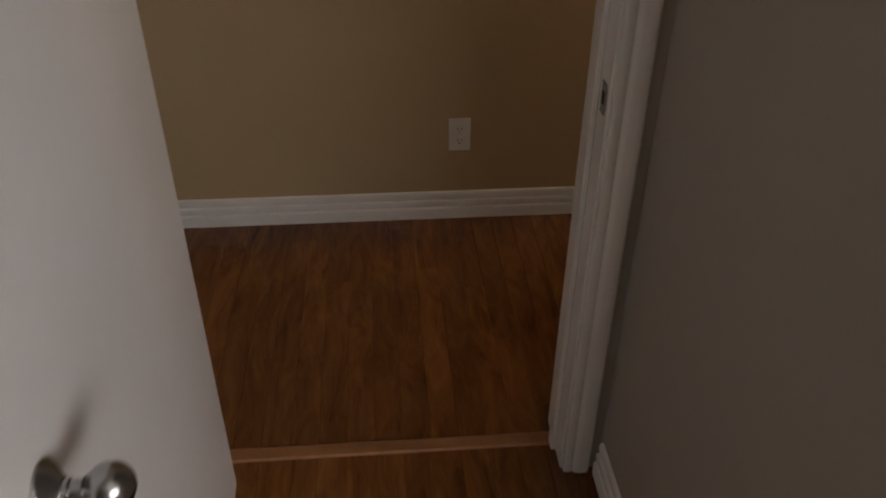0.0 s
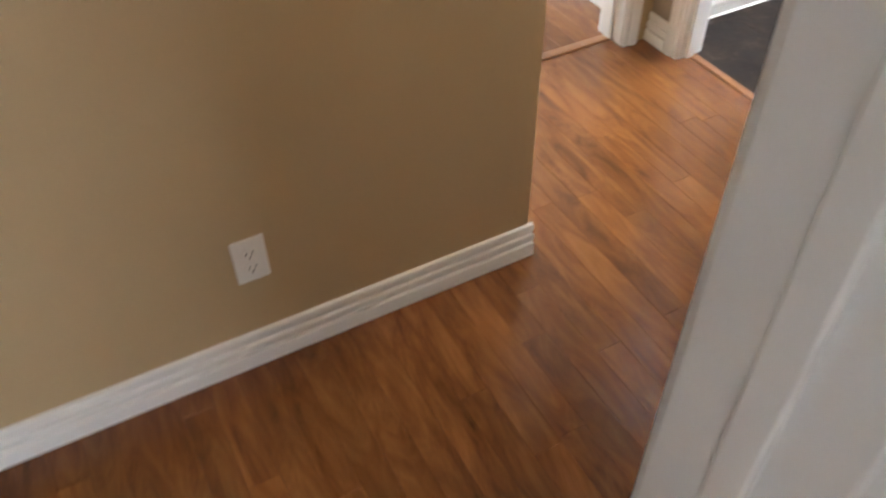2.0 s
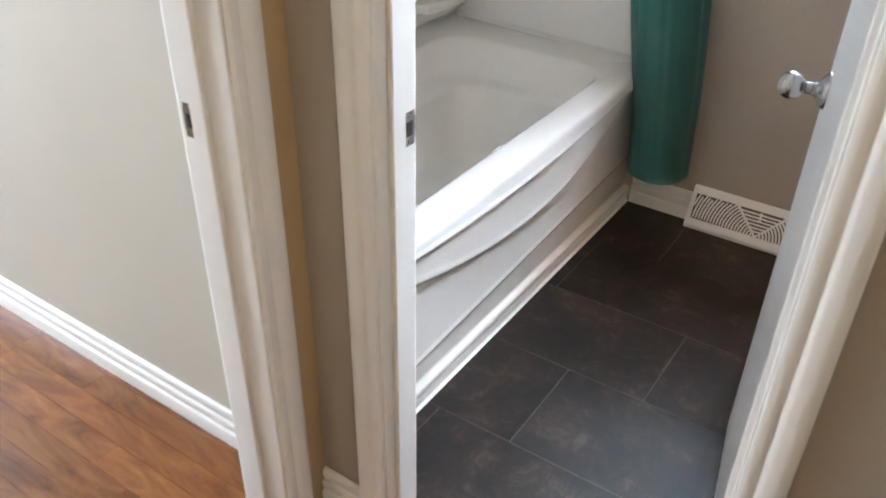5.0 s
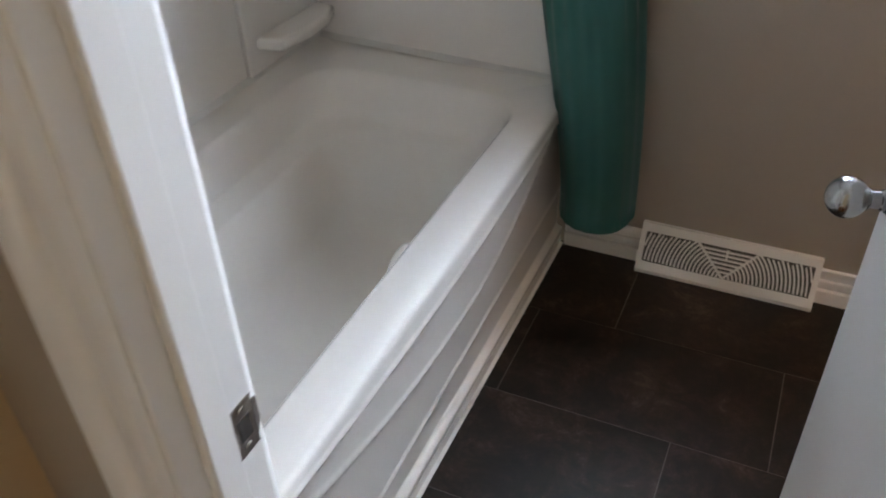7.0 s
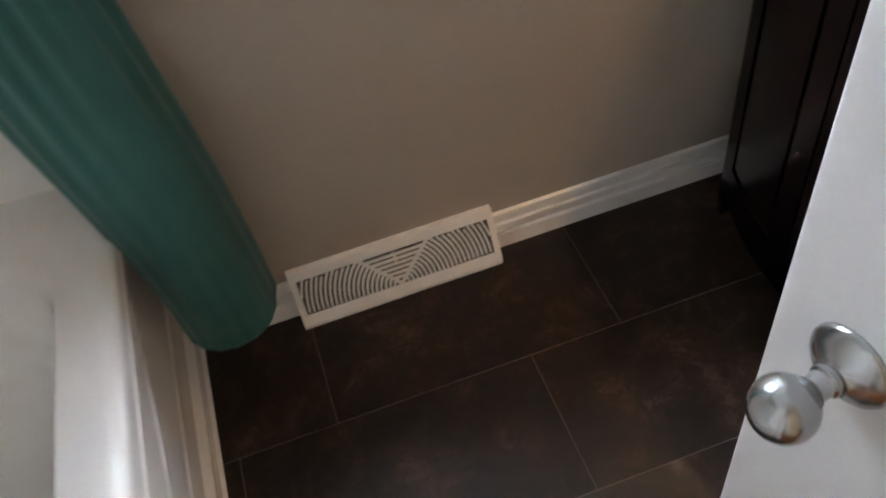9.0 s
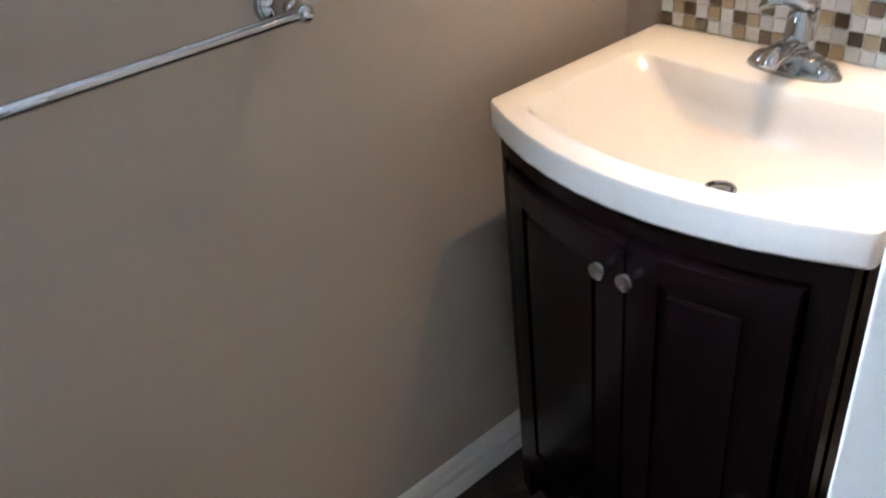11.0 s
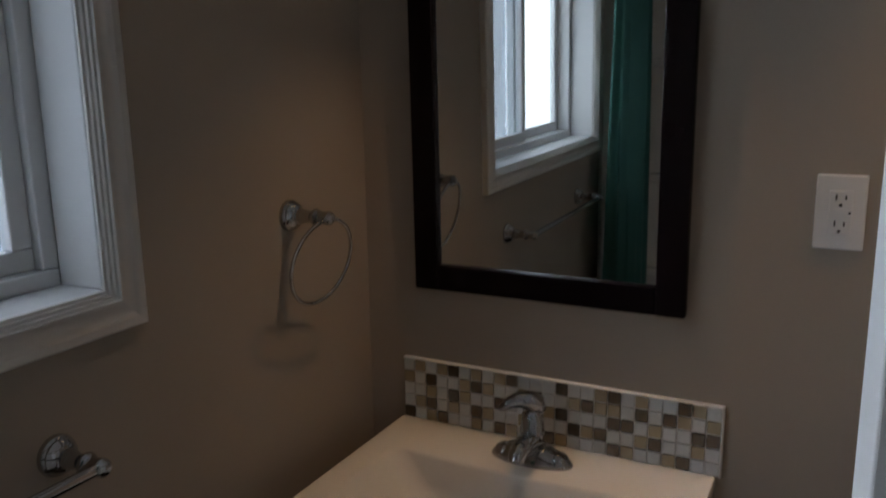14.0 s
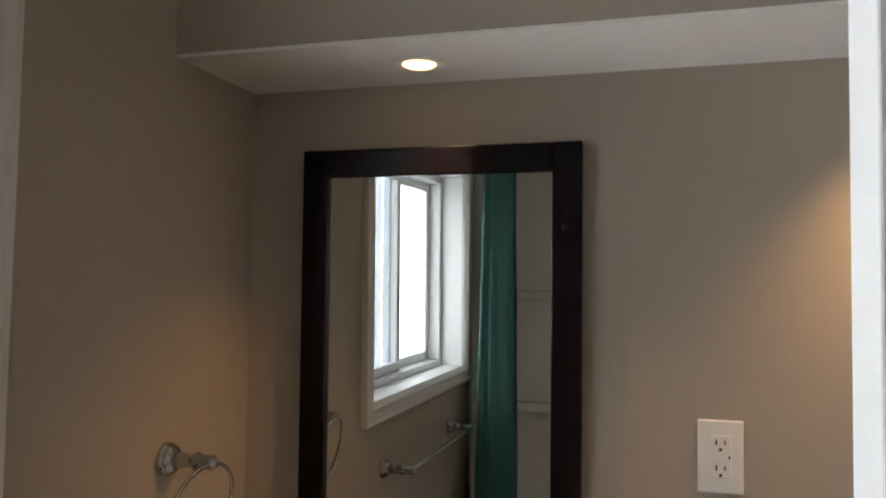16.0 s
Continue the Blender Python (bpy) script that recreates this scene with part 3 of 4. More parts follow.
part("cloth", bm, CLOTH, curtain, smooth=True, angle=80)
for k in range(7):
    y = -0.034 - 0.019 * k
    bm = bmesh.new()
    sweep(bm, [(ROD_X + 0.020 * math.sin(a), y, ROD_Z - 0.012 + 0.028 * math.cos(a)) for a in [2 * math.pi * s / 20 for s in range(20)]], 0.0016, 6, True)
    part("ring", bm, CHROME, curtain, smooth=True)

# ---- floor register ----
reg = thing("baseboard_register", "white painted metal baseboard register with sunburst fins", "vent")
RX0, RX1 = 0.226, 0.676
slope = Vector((0, -0.046, -0.112))                    # down the sloped face
TOPY, TOPZ = -0.0135, 0.128
face_len = slope.length


def on_face(u, v, d=0.0):
    """A point of the sloped face: u along the wall, v down the slope, d out of it."""
    n = Vector((0, -0.112, 0.046)).normalized()
    return Vector((RX0 + u, TOPY, TOPZ)) + slope.normalized() * v + n * d


W = RX1 - RX0
for xs in (RX0, RX1 - 0.006):
    bm = bmesh.new()
    prism(bm, [(xs, -0.001, 0.0), (xs, -0.0595, 0.0), (xs, -0.0595, 0.014), (xs, TOPY, TOPZ), (xs, -0.001, TOPZ + 0.004)], (0.006, 0, 0))
    part("side_cap", bm, TRIM, reg)
for u0, u1, v0, v1, nm in ((0, W, -0.004, 0.018, "top_rail"), (0, W, face_len - 0.020, face_len + 0.004, "bottom_rail"), (0, 0.014, 0.018, face_len - 0.020, "side_rail"), (W - 0.014, W, 0.018, face_len - 0.020, "side_rail")):
    bm = bmesh.new()
    prism(bm, [on_face(u0, v0), on_face(u1, v0), on_face(u1, v1), on_face(u0, v1)], on_face(0, 0, 0.004) - on_face(0, 0, 0))
    part(nm, bm, TRIM, reg)
bm = bmesh.new()
prism(bm, [(RX0, -0.001, TOPZ + 0.004), (RX0, TOPY - 0.002, TOPZ + 0.003), (RX0, TOPY, TOPZ - 0.002), (RX0, -0.001, TOPZ - 0.002)], (W, 0, 0))
part("top_ledge", bm, TRIM, reg)
bm = bmesh.new()
prism(bm, [(RX0, -0.056, 0), (RX0, -0.0605, 0), (RX0, -0.0605, 0.016), (RX0, -0.056, 0.020)], (W, 0, 0))
part("kick_lip", bm, TRIM, reg)
# Solid sheet close behind the fins; its dark grey stands for the duct's shade.
bm = bmesh.new()
prism(bm, [on_face(0.01, 0.01, -0.014), on_face(W - 0.01, 0.01, -0.014), on_face(W - 0.01, face_len - 0.01, -0.014), on_face(0.01, face_len - 0.01, -0.014)], on_face(0, 0, 0.003) - on_face(0, 0, 0))
part("backing", bm, mottled("duct_shade_grey", (0.07, 0.065, 0.06), (0.12, 0.11, 0.10), 0.6, 20, 100, 0.1), reg, "dark grey sheet for the shade behind the fins")
V0, V1, CU = 0.018, face_len - 0.020, W / 2


def bar_on_face(pts, wide=0.0046):
    """One thin bar that follows the points on the sloped face."""
    bm = bmesh.new()
    rows = []
    for k, p in enumerate(pts):
        q0, q1 = pts[max(0, k - 1)], pts[min(len(pts) - 1, k + 1)]
        d = Vector((q1[0] - q0[0], q1[1] - q0[1])).normalized()
        sx, sy = -d.y * wide / 2, d.x * wide / 2
        rows.append([bm.verts.new(on_face(p[0] + e * sx, p[1] + e * sy, h)) for e, h in ((1, -0.004), (-1, -0.004), (-1, 0.0025), (1, 0.0025))])
    for r0, r1 in zip(rows, rows[1:]):
        for k in range(4):
            bm.faces.new((r0[k], r0[(k + 1) % 4], r1[(k + 1) % 4], r1[k]))
    bm.faces.new(rows[0])
    bm.faces.new(list(reversed(rows[-1])))
    return bm


for sgn in (-1, 1):
    part("v_bar", bar_on_face([(CU, V1), (CU + sgn * 0.076, V0)], 0.006), TRIM, reg)
    for k in range(21):
        r = 0.016 + 0.0099 * k
        pts = []
        for a in np.linspace(0.02, 0.80, 14):
            u, v = r * math.cos(a) * sgn, V1 - r * math.sin(a)
            if v >= V0 and abs(u) <= W / 2 - 0.014:
                pts.append((CU + u, v))
        if len(pts) > 1:
            part("fin", bar_on_face(pts), TRIM, reg)
for k in range(1, 7):
    v = V0 + (V1 - V0) * k / 7.5
    half = 0.076 * (V1 - v) / (V1 - V0)
    part("slat", bar_on_face([(CU - half, v), (CU + half, v)]), TRIM, reg)
bm = bmesh.new()
prism(bm, [on_face(CU - 0.003, 0.022, 0), on_face(CU + 0.003, 0.022, 0), on_face(CU + 0.003, 0.05, 0), on_face(CU - 0.003, 0.05, 0)], on_face(0, 0, 0.009) - on_face(0, 0, 0))
part("damper_lever", bm, TRIM, reg)

# ---- vanity ----
VY0, VY1, VF = -0.692, -0.074, 1.176                  # ends and front of the top
VYC = (VY0 + VY1) / 2
TOP = 0.888


def bow(p):
    """Bends the front outwards, fading to nothing at the wall."""
    w = (XV - p[0]) / (XV - VF)
    k = 1 - ((p[1] - VYC) / 0.31) ** 2
    return Vector((p[0] - 0.082 * w * max(0.0, k), p[1], p[2]))


top = thing("sink_basin", "white moulded sink top with a bowed front edge", "sink")
bm = bmesh.new()


def wide_ring(x0, x1, y0, y1, r, z, seg=5, per=9):
    """A rounded rectangle with points along its long sides too, so that it can be bowed."""
    out = []
    base = rrect(x0, x1, y0, y1, r, z, seg)
    n = len(base)
    for k, p in enumerate(base):
        out.append(p)
        if (k + 1) % (seg + 1) == 0:
            q = base[(k + 1) % n]
            out += [p.lerp(q, s / (per + 1)) for s in range(1, per + 1)]
    return out


X1 = XV - 0.002
rings = [
    wide_ring(VF + 0.03, X1, VY0 + 0.01, VY1 - 0.01, 0.004, TOP - 0.050),
    wide_ring(VF + 0.004, X1, VY0 + 0.002, VY1 - 0.002, 0.006, TOP - 0.050),
    wide_ring(VF, X1, VY0, VY1, 0.008, TOP - 0.045),
    wide_ring(VF, X1, VY0, VY1, 0.008, TOP - 0.005),
    wide_ring(VF + 0.002, X1, VY0 + 0.002, VY1 - 0.002, 0.008, TOP - 0.001),
    wide_ring(VF + 0.005, X1 - 0.002, VY0 + 0.005, VY1 - 0.005, 0.008, TOP),
    wide_ring(VF + 0.036, 1.492, VY0 + 0.052, VY1 - 0.052, 0.030, TOP),
    wide_ring(VF + 0.040, 1.489, VY0 + 0.055, VY1 - 0.056, 0.030, TOP - 0.0015),
    wide_ring(VF + 0.043, 1.486, VY0 + 0.058, VY1 - 0.062, 0.031, TOP - 0.006),
    wide_ring(VF + 0.056, 1.476, VY0 + 0.068, VY1 - 0.105, 0.036, TOP - 0.050),
    wide_ring(VF + 0.066, 1.468, VY0 + 0.077, VY1 - 0.140, 0.042, TOP - 0.078),
    wide_ring(VF + 0.078, 1.458, VY0 + 0.090, VY1 - 0.162, 0.048, TOP - 0.091),
    wide_ring(VF + 0.098, 1.440, VY0 + 0.115, VY1 - 0.185, 0.050, TOP - 0.0985),
    wide_ring(VF + 0.130, 1.416, VY0 + 0.185, VY1 - 0.225, 0.040, TOP - 0.1045),
    wide_ring(1.343, 1.385, -0.429, -0.387, 0.0205, TOP - 0.110)]
loft(bm, rings, False, bow)
part("basin", bm, PORC, top, smooth=True, angle=32)
dr = bow(Vector((1.364, -0.408, 0)))
bm = bmesh.new()
lathe(bm, [(0.019, -0.014), (0.0215, -0.004), (0.0245, 0.001), (0.0225, 0.003), (0.0185, 0.0005), (0.0175, -0.004)], pose(dr.x, dr.y, TOP - 0.1085))
drain = part("drain_ring", bm, CHROME, top, "chrome drain ring", smooth=True)
bm = bmesh.new()
lathe(bm, [(0.014, -0.006), (0.0165, -0.002), (0.015, 0.001), (0.006, 0.003), (0.001, 0.0032)], pose(dr.x, dr.y, TOP - 0.1085))
part("stopper", bm, CHROME, drain, smooth=True)

van = thing("vanity_cabinet", "espresso wood vanity cabinet with two bowed doors", "cabinet")
CF = VF + 0.022


def bowed_panel(y0, y1, z0, z1, d0, d1, n=12):
    """A curved slab following the bowed front, from d0 to d1 in front of the body."""
    bm = bmesh.new()
    rows = []
    for k in range(n + 1):
        y = y0 + (y1 - y0) * k / n
        xf = bow(Vector((CF, y, 0))).x
        rows.append([bm.verts.new((xf - d, y, z)) for d, z in ((d0, z0), (d1, z0 + 0.003 if d1 > 0 else z0), (d1, z1 - 0.003 if d1 > 0 else z1), (d0, z1))])
    for a, b in zip(rows, rows[1:]):
        for k in range(4):
            bm.faces.new((a[k], a[(k + 1) % 4], b[(k + 1) % 4], b[k]))
    bm.faces.new(rows[0])
    bm.faces.new(list(reversed(rows[-1])))
    return bm


BY0, BY1 = VY0 + 0.020, VY1 - 0.018
for y0, y1 in ((BY0, BY0 + 0.016), (BY1 - 0.016, BY1)):
    bm = bmesh.new()
    box(bm, CF + 0.004, XV - 0.004, y0, y1, 0.105, TOP - 0.0525)
    part("side_panel", bm, ESPR, van)
part("face_frame", bowed_panel(BY0 + 0.016, BY1 - 0.016, 0.105, TOP - 0.0525, -0.018, 0.0), ESPR, van)
bm = bmesh.new()
box(bm, CF + 0.02, XV - 0.004, BY0 + 0.016, BY1 - 0.016, 0.105, 0.12)
part("bottom_shelf", bm, ESPR, van)
MID = -0.410
for y0, y1, kn in ((BY0 + 0.042, MID - 0.0015, MID - 0.022), (MID + 0.0015, BY1 - 0.042, MID + 0.022)):
    dz0, dz1 = 0.150, TOP - 0.094
    dr_ob = part("door", bowed_panel(y0, y1, dz0, dz1, -0.002, 0.016), ESPR, van)
    fw = 0.048
    part("raised_panel", bowed_panel(y0 + fw + 0.012, y1 - fw - 0.012, dz0 + fw + 0.012, dz1 - fw - 0.012, 0.015, 0.0205), ESPR, dr_ob)
    for a0, a1, b0, b1 in ((y0 + 0.001, y0 + fw, dz0 + 0.001, dz1 - 0.001), (y1 - fw, y1 - 0.001, dz0 + 0.001, dz1 - 0.001), (y0 + fw, y1 - fw, dz0 + 0.001, dz0 + fw), (y0 + fw, y1 - fw, dz1 - fw, dz1 - 0.001)):
        part("frame_rail", bowed_panel(a0, a1, b0, b1, 0.014, 0.022, 6), ESPR, dr_ob)
    xk = bow(Vector((CF, kn, 0))).x - 0.022
    bm = bmesh.new()
    lathe(bm, [(0.006, -0.001), (0.005, 0.003), (0.0045, 0.017), (0.0060, 0.022), (0.0130, 0.0260), (0.0142, 0.030), (0.0128, 0.0345), (0.003, 0.0365)], pose(xk, kn, 0.757, 0, -90, 0))
    part("knob", bm, NICKEL, dr_ob, "round satin nickel knob", smooth=True, angle=50)
for y0, y1 in ((BY0, BY0 + 0.038), (BY1 - 0.038, BY1)):
    post = part("front_post", bowed_panel(y0, y1, 0.0, TOP - 0.053, -0.030, 0.010, 6), ESPR, van)
    ym = (y0 + y1) / 2
    part("bead", bowed_panel(ym - 0.006, ym + 0.006, 0.16, TOP - 0.09, 0.009, 0.014, 4), ESPR, post)
for y0 in (BY0, BY1 - 0.035):
    bm = bmesh.new()
    soft_box(bm, XV - 0.045, XV - 0.005, y0, y0 + 0.035, 0, 0.106, 0.002, 1)
    part("rear_leg", bm, ESPR, van)
part("top_rail", bowed_panel(BY0 + 0.038, BY1 - 0.038, TOP - 0.090, TOP - 0.0525, -0.002, 0.010), ESPR, van)
part("bottom_rail", bowed_panel(BY0 + 0.038, BY1 - 0.038, 0.075, 0.147, -0.030, 0.010), ESPR, van)

# ---- faucet ----
fau = thing("faucet", "chrome single-lever bathroom faucet on the sink deck", "faucet")
FX, FY = 1.530, -0.385
bm = bmesh.new()
base_rings = []
for s, h in ((1.0, 0), (1.0, 0.005), (0.95, 0.011), (0.80, 0.019), (0.62, 0.030)):
    base_rings.append([Vector((FX + 0.030 * s * math.cos(a), FY + 0.077 * s ** 1.25 * math.sin(a), TOP + 0.0005 + h)) for a in [2 * math.pi * k / 36 for k in range(36)]])
loft(bm, base_rings)
part("base_plate", bm, CHROME, fau, smooth=True, angle=60)
sweep_body = [(FX + 0.004, FY, TOP + 0.012), (FX + 0.003, FY, TOP + 0.030), (FX + 0.003, FY, TOP + 0.052), (FX + 0.005, FY, TOP + 0.074), (FX + 0.007, FY, TOP + 0.092), (FX + 0.006, FY, TOP + 0.104), (FX + 0.005, FY, TOP + 0.108)]
bm = bmesh.new()
sweep(bm, sweep_body, [0.029, 0.026, 0.0225, 0.0205, 0.0195, 0.014, 0.004], 24)
part("body", bm, CHROME, fau, smooth=True, angle=70)
for side in (-1, 1):
    bm = bmesh.new()
    lathe(bm, [(0.022, 0.004), (0.021, 0.012), (0.016, 0.020), (0.008, 0.025), (0.001, 0.0262)], pose(FX, FY + side * 0.050, TOP), 24)
    part("shoulder", bm, CHROME, fau, smooth=True, angle=70)
bm = bmesh.new()
sweep(bm, [(FX - 0.004, FY, TOP + 0.034), (FX - 0.024, FY, TOP + 0.041), (FX - 0.046, FY, TOP + 0.044), (FX - 0.062, FY, TOP + 0.042), (FX - 0.072, FY, TOP + 0.037), (FX - 0.076, FY, TOP + 0.030)], [0.022, 0.021, 0.019, 0.017, 0.015, 0.013], 20)
part("spout", bm, CHROME, fau, smooth=True, angle=70)
bm = bmesh.new()
lx, ly2 = -0.56, 0.83                                  # the way the lever is turned
sweep(bm, [(FX + 0.005 + 0.8 * lx * d, FY + 0.8 * ly2 * d, TOP + h) for d, h in ((-0.020, 0.092), (-0.008, 0.106), (0.012, 0.114), (0.034, 0.115), (0.054, 0.110), (0.068, 0.103), (0.076, 0.098))], [0.010, 0.0185, 0.018, 0.014, 0.011, 0.008, 0.003], 18)
part("lever", bm, CHROME, fau, smooth=True, angle=70)

# ---- mirror ----
mir = thing("wall_mirror", "rectangular wall mirror in a wide espresso wood frame", "mirror")
# tilted and turned until its reflection lines up in the camera's view
mir.matrix_basis = Matrix.Translation((XV - 0.001, -0.375, 1.166)) @ Matrix.Rotation(radians(-0.10), 4, "Z") @ Matrix.Rotation(radians(-0.85), 4, "Y") @ Matrix.Translation((-XV, 0.375, -1.166))
MY0, MY1, MZ0, MZ1, MW = -0.630, -0.121, 1.166, 1.864, 0.050
for nm, ya, yb, za, zb, thick in (("top_rail", MY0 + MW, MY1 - MW, MZ1 - MW, MZ1, 0.0195), ("bottom_rail", MY0 + MW, MY1 - MW, MZ0, MZ0 + MW, 0.0195),
                                  ("stile", MY0, MY0 + MW, MZ0, MZ1, 0.021), ("stile", MY1 - MW, MY1, MZ0, MZ1, 0.021)):
    bm = bmesh.new()
    soft_box(bm, XV - 0.001 - thick, XV - 0.001, ya, yb, za, zb, 0.003, 2)
    part(nm, bm, ESPR, mir)
bm = bmesh.new()
box(bm, XV - 0.012, XV - 0.002, MY0 + MW - 0.006, MY1 - MW + 0.006, MZ0 + MW - 0.006, MZ1 - MW + 0.006)
part("glass", bm, MIRROR, mir, "silvered mirror glass")

# ---- mosaic backsplash ----
spl = thing("mosaic_backsplash", "strip of small white, tan and brown glass mosaic tiles", "backsplash")
SY0, SY1, SZ0, SZ1 = -0.697, -0.083, TOP + 0.001, 1.014
bm = bmesh.new()
box(bm, XV - 0.006, XV - 0.0005, SY0, SY1, SZ0, SZ1)
part("grout_bed", bm, WGROUT, spl)
bm = bmesh.new()
soft_box(bm, XV - 0.0115, XV - 0.0005, SY0 - 0.003, SY0, SZ0, SZ1 + 0.003, 0.0008, 1)
soft_box(bm, XV - 0.0115, XV - 0.0005, SY0, SY1, SZ1, SZ1 + 0.003, 0.0008, 1)
part("edge_trim", bm, VINYL, spl)
MOS = [mottled("mosaic_white_glass", (0.57, 0.60, 0.60), (0.67, 0.69, 0.68), 0.10, 40, 60, 0.0, coat=0.6),
       mottled("mosaic_tan_glass", (0.27, 0.225, 0.145), (0.36, 0.30, 0.20), 0.12, 40, 60, 0.0, coat=0.6),
       mottled("mosaic_brown_glass", (0.036, 0.026, 0.017), (0.066, 0.047, 0.031), 0.10, 40, 60, 0.0, coat=0.6)]
NC, NR = 25, 5
PY, PZ = (SY1 - SY0) / NC, (SZ1 - SZ0) / NR
mos_mesh = []
for mt in MOS:
    bm = bmesh.new()
    soft_box(bm, -0.0095, -0.0055, -PY / 2 + 0.001, PY / 2 - 0.001, -PZ / 2 + 0.001, PZ / 2 - 0.001, 0.0009, 1)
    mos_mesh.append(mesh_of("tile", bm, mt))
ROWS = ("WTWTBWTWTBWWWBWWTBWTWWBTW",
        "TWBWWTBTWWTBWWTBTTWBWBTWT",
        "WWTWBTWWBWWWTBWWWBBWTWWBB",
        "WTBWTWBTWWTWWWBTBWWTBWWTW",
        "BWTBWWTWBTWWBTWWWBTWWTBWW")
for r, row in enumerate(ROWS):
    for c, k in enumerate(row):
        ob = new("tile", mos_mesh["WTB".index(k)])
        ob.location = (XV, SY1 - (c + 0.5) * PY, SZ1 - (r + 0.5) * PZ)
        ob.parent = spl

# ---- outlets ----


def outlet(name, label, m, gfci):
    """A duplex outlet: the wall lies in the plane y = 0 of m, the plate faces -y."""
    root = thing(name, label, "outlet", m)
    bm = bmesh.new()
    soft_box(bm, -0.035, 0.035, -0.006, -0.0005, -0.057, 0.057, 0.0028, 3)
    plate = part("cover_plate", bm, PLATE, root)
    if gfci:
        bm = bmesh.new()
        soft_box(bm, -0.0165, 0.0165, -0.0085, -0.005, -0.0335, 0.0335, 0.001, 1)
        part("receptacle", bm, PLATE, root)
        centres = (0.020, -0.020)
        for z in (0.0035, -0.0035):
            bm = bmesh.new()
            box(bm, -0.008, 0.008, -0.0098, -0.008, z - 0.0025, z + 0.0025)
            part("test_button", bm, PLATE, root)
        bm = bmesh.new()
        box(bm, 0.0115, 0.0145, -0.0092, -0.008, -0.002, 0.002)
        part("indicator", bm, DARK, root)
    else:
        centres = (0.0195, -0.0195)
        for z in centres:
            bm = bmesh.new()
            lathe(bm, [(0.0172, -0.001), (0.0172, 0.0025), (0.016, 0.003)], pose(0, -0.0055, z, 90, 0, 0), 20)
            part("receptacle", bm, PLATE, root)
    # Raised dark blocks draw the shade inside the plug openings.
    for z in centres:
        y0 = -0.0098 if gfci else -0.0095
        for x, h in ((-0.0065, 0.0042), (0.0065, 0.0034)):
            bm = bmesh.new()
            box(bm, x - 0.0012, x + 0.0012, y0 + 0.0006, -0.006, z + 0.003 - h, z + 0.003 + h)
            part("slot_shade", bm, DARK, root)
        bm = bmesh.new()
        tube(bm, (0, y0 + 0.0006, z - 0.0085), (0, -0.006, z - 0.0085), 0.0026, seg=10)
        part("slot_shade", bm, DARK, root)
    for z in ((0.048, -0.048) if gfci else (0.0,)):
        bm = bmesh.new()
        tube(bm, (0, -0.0072, z), (0, -0.005, z), 0.0026, seg=10)
        part("screw", bm, TRIM, root)
    return root


outlet("wall_outlet", "ivory duplex outlet low on the tan hall wall", pose(XO, -3.209, 0.309, 0, 0, 90), False)
outlet("gfci_outlet", "white outlet with test buttons beside the mirror", pose(XV, -0.847, 1.356, 0, 0, -90), True)

# ---- towel ring and bar ----


def post(parent, x, z, reach=0.080):
    m = pose(x, 0, z, 90, 0, 0)
    bm = bmesh.new()
    lathe(bm, [(0.027, 0.0005), (0.0275, 0.004), (0.0255, 0.009), (0.0235, 0.0105), (0.0235, 0.013), (0.019, 0.019), (0.0125, 0.023)], m)
    rose = part("rosette", bm, CHROME, parent, smooth=True, angle=35)
    bm = bmesh.new()
    lathe(bm, [(0.0125, 0.022), (0.014, 0.027), (0.0125, 0.032), (0.0105, 0.042), (0.0110, 0.050), (0.0145, 0.055), (0.0150, 0.058), (0.0135, 0.062), (0.0110, 0.066), (0.0110, reach - 0.007), (0.012, reach), (0.0115, reach + 0.007), (0.006, reach + 0.013), (0.002, reach + 0.014)], m)
    part("stem", bm, CHROME, rose, smooth=True, angle=60)


ring = thing("towel_ring", "chrome towel ring hanging from a round wall post", "towel ring")
post(ring, 1.366, 1.336)
bm = bmesh.new()
RR = 0.076
hang = pose(1.364, -0.083, 1.334) @ Matrix.Rotation(radians(-5), 4, "Z") @ Matrix.Rotation(radians(13), 4, "X")
loops = []
for k in range(64):
    a = 2 * math.pi * k / 64
    loops.append([bm.verts.new(hang @ Vector(((RR + 0.0034 * math.cos(c)) * math.cos(a), 0.0034 * math.sin(c), (RR + 0.0034 * math.cos(c)) * math.sin(a) - RR))) for c in [2 * math.pi * q / 12 for q in range(12)]])
for k in range(64):
    p, q = loops[k], loops[(k + 1) % 64]
    for c in range(12):
        bm.faces.new((p[c], p[(c + 1) % 12], q[(c + 1) % 12], q[c]))
part("ring", bm, CHROME, ring, smooth=True, angle=70)

tbar = thing("towel_bar", "chrome towel bar on two round wall posts", "towel bar")
for x in (0.254, 0.874):
    post(tbar, x, 1.110)
bm = bmesh.new()
tube(bm, (0.254, -0.080, 1.110), (0.874, -0.080, 1.110), 0.0078, seg=24)
part("bar", bm, CHROME, tbar, smooth=True)

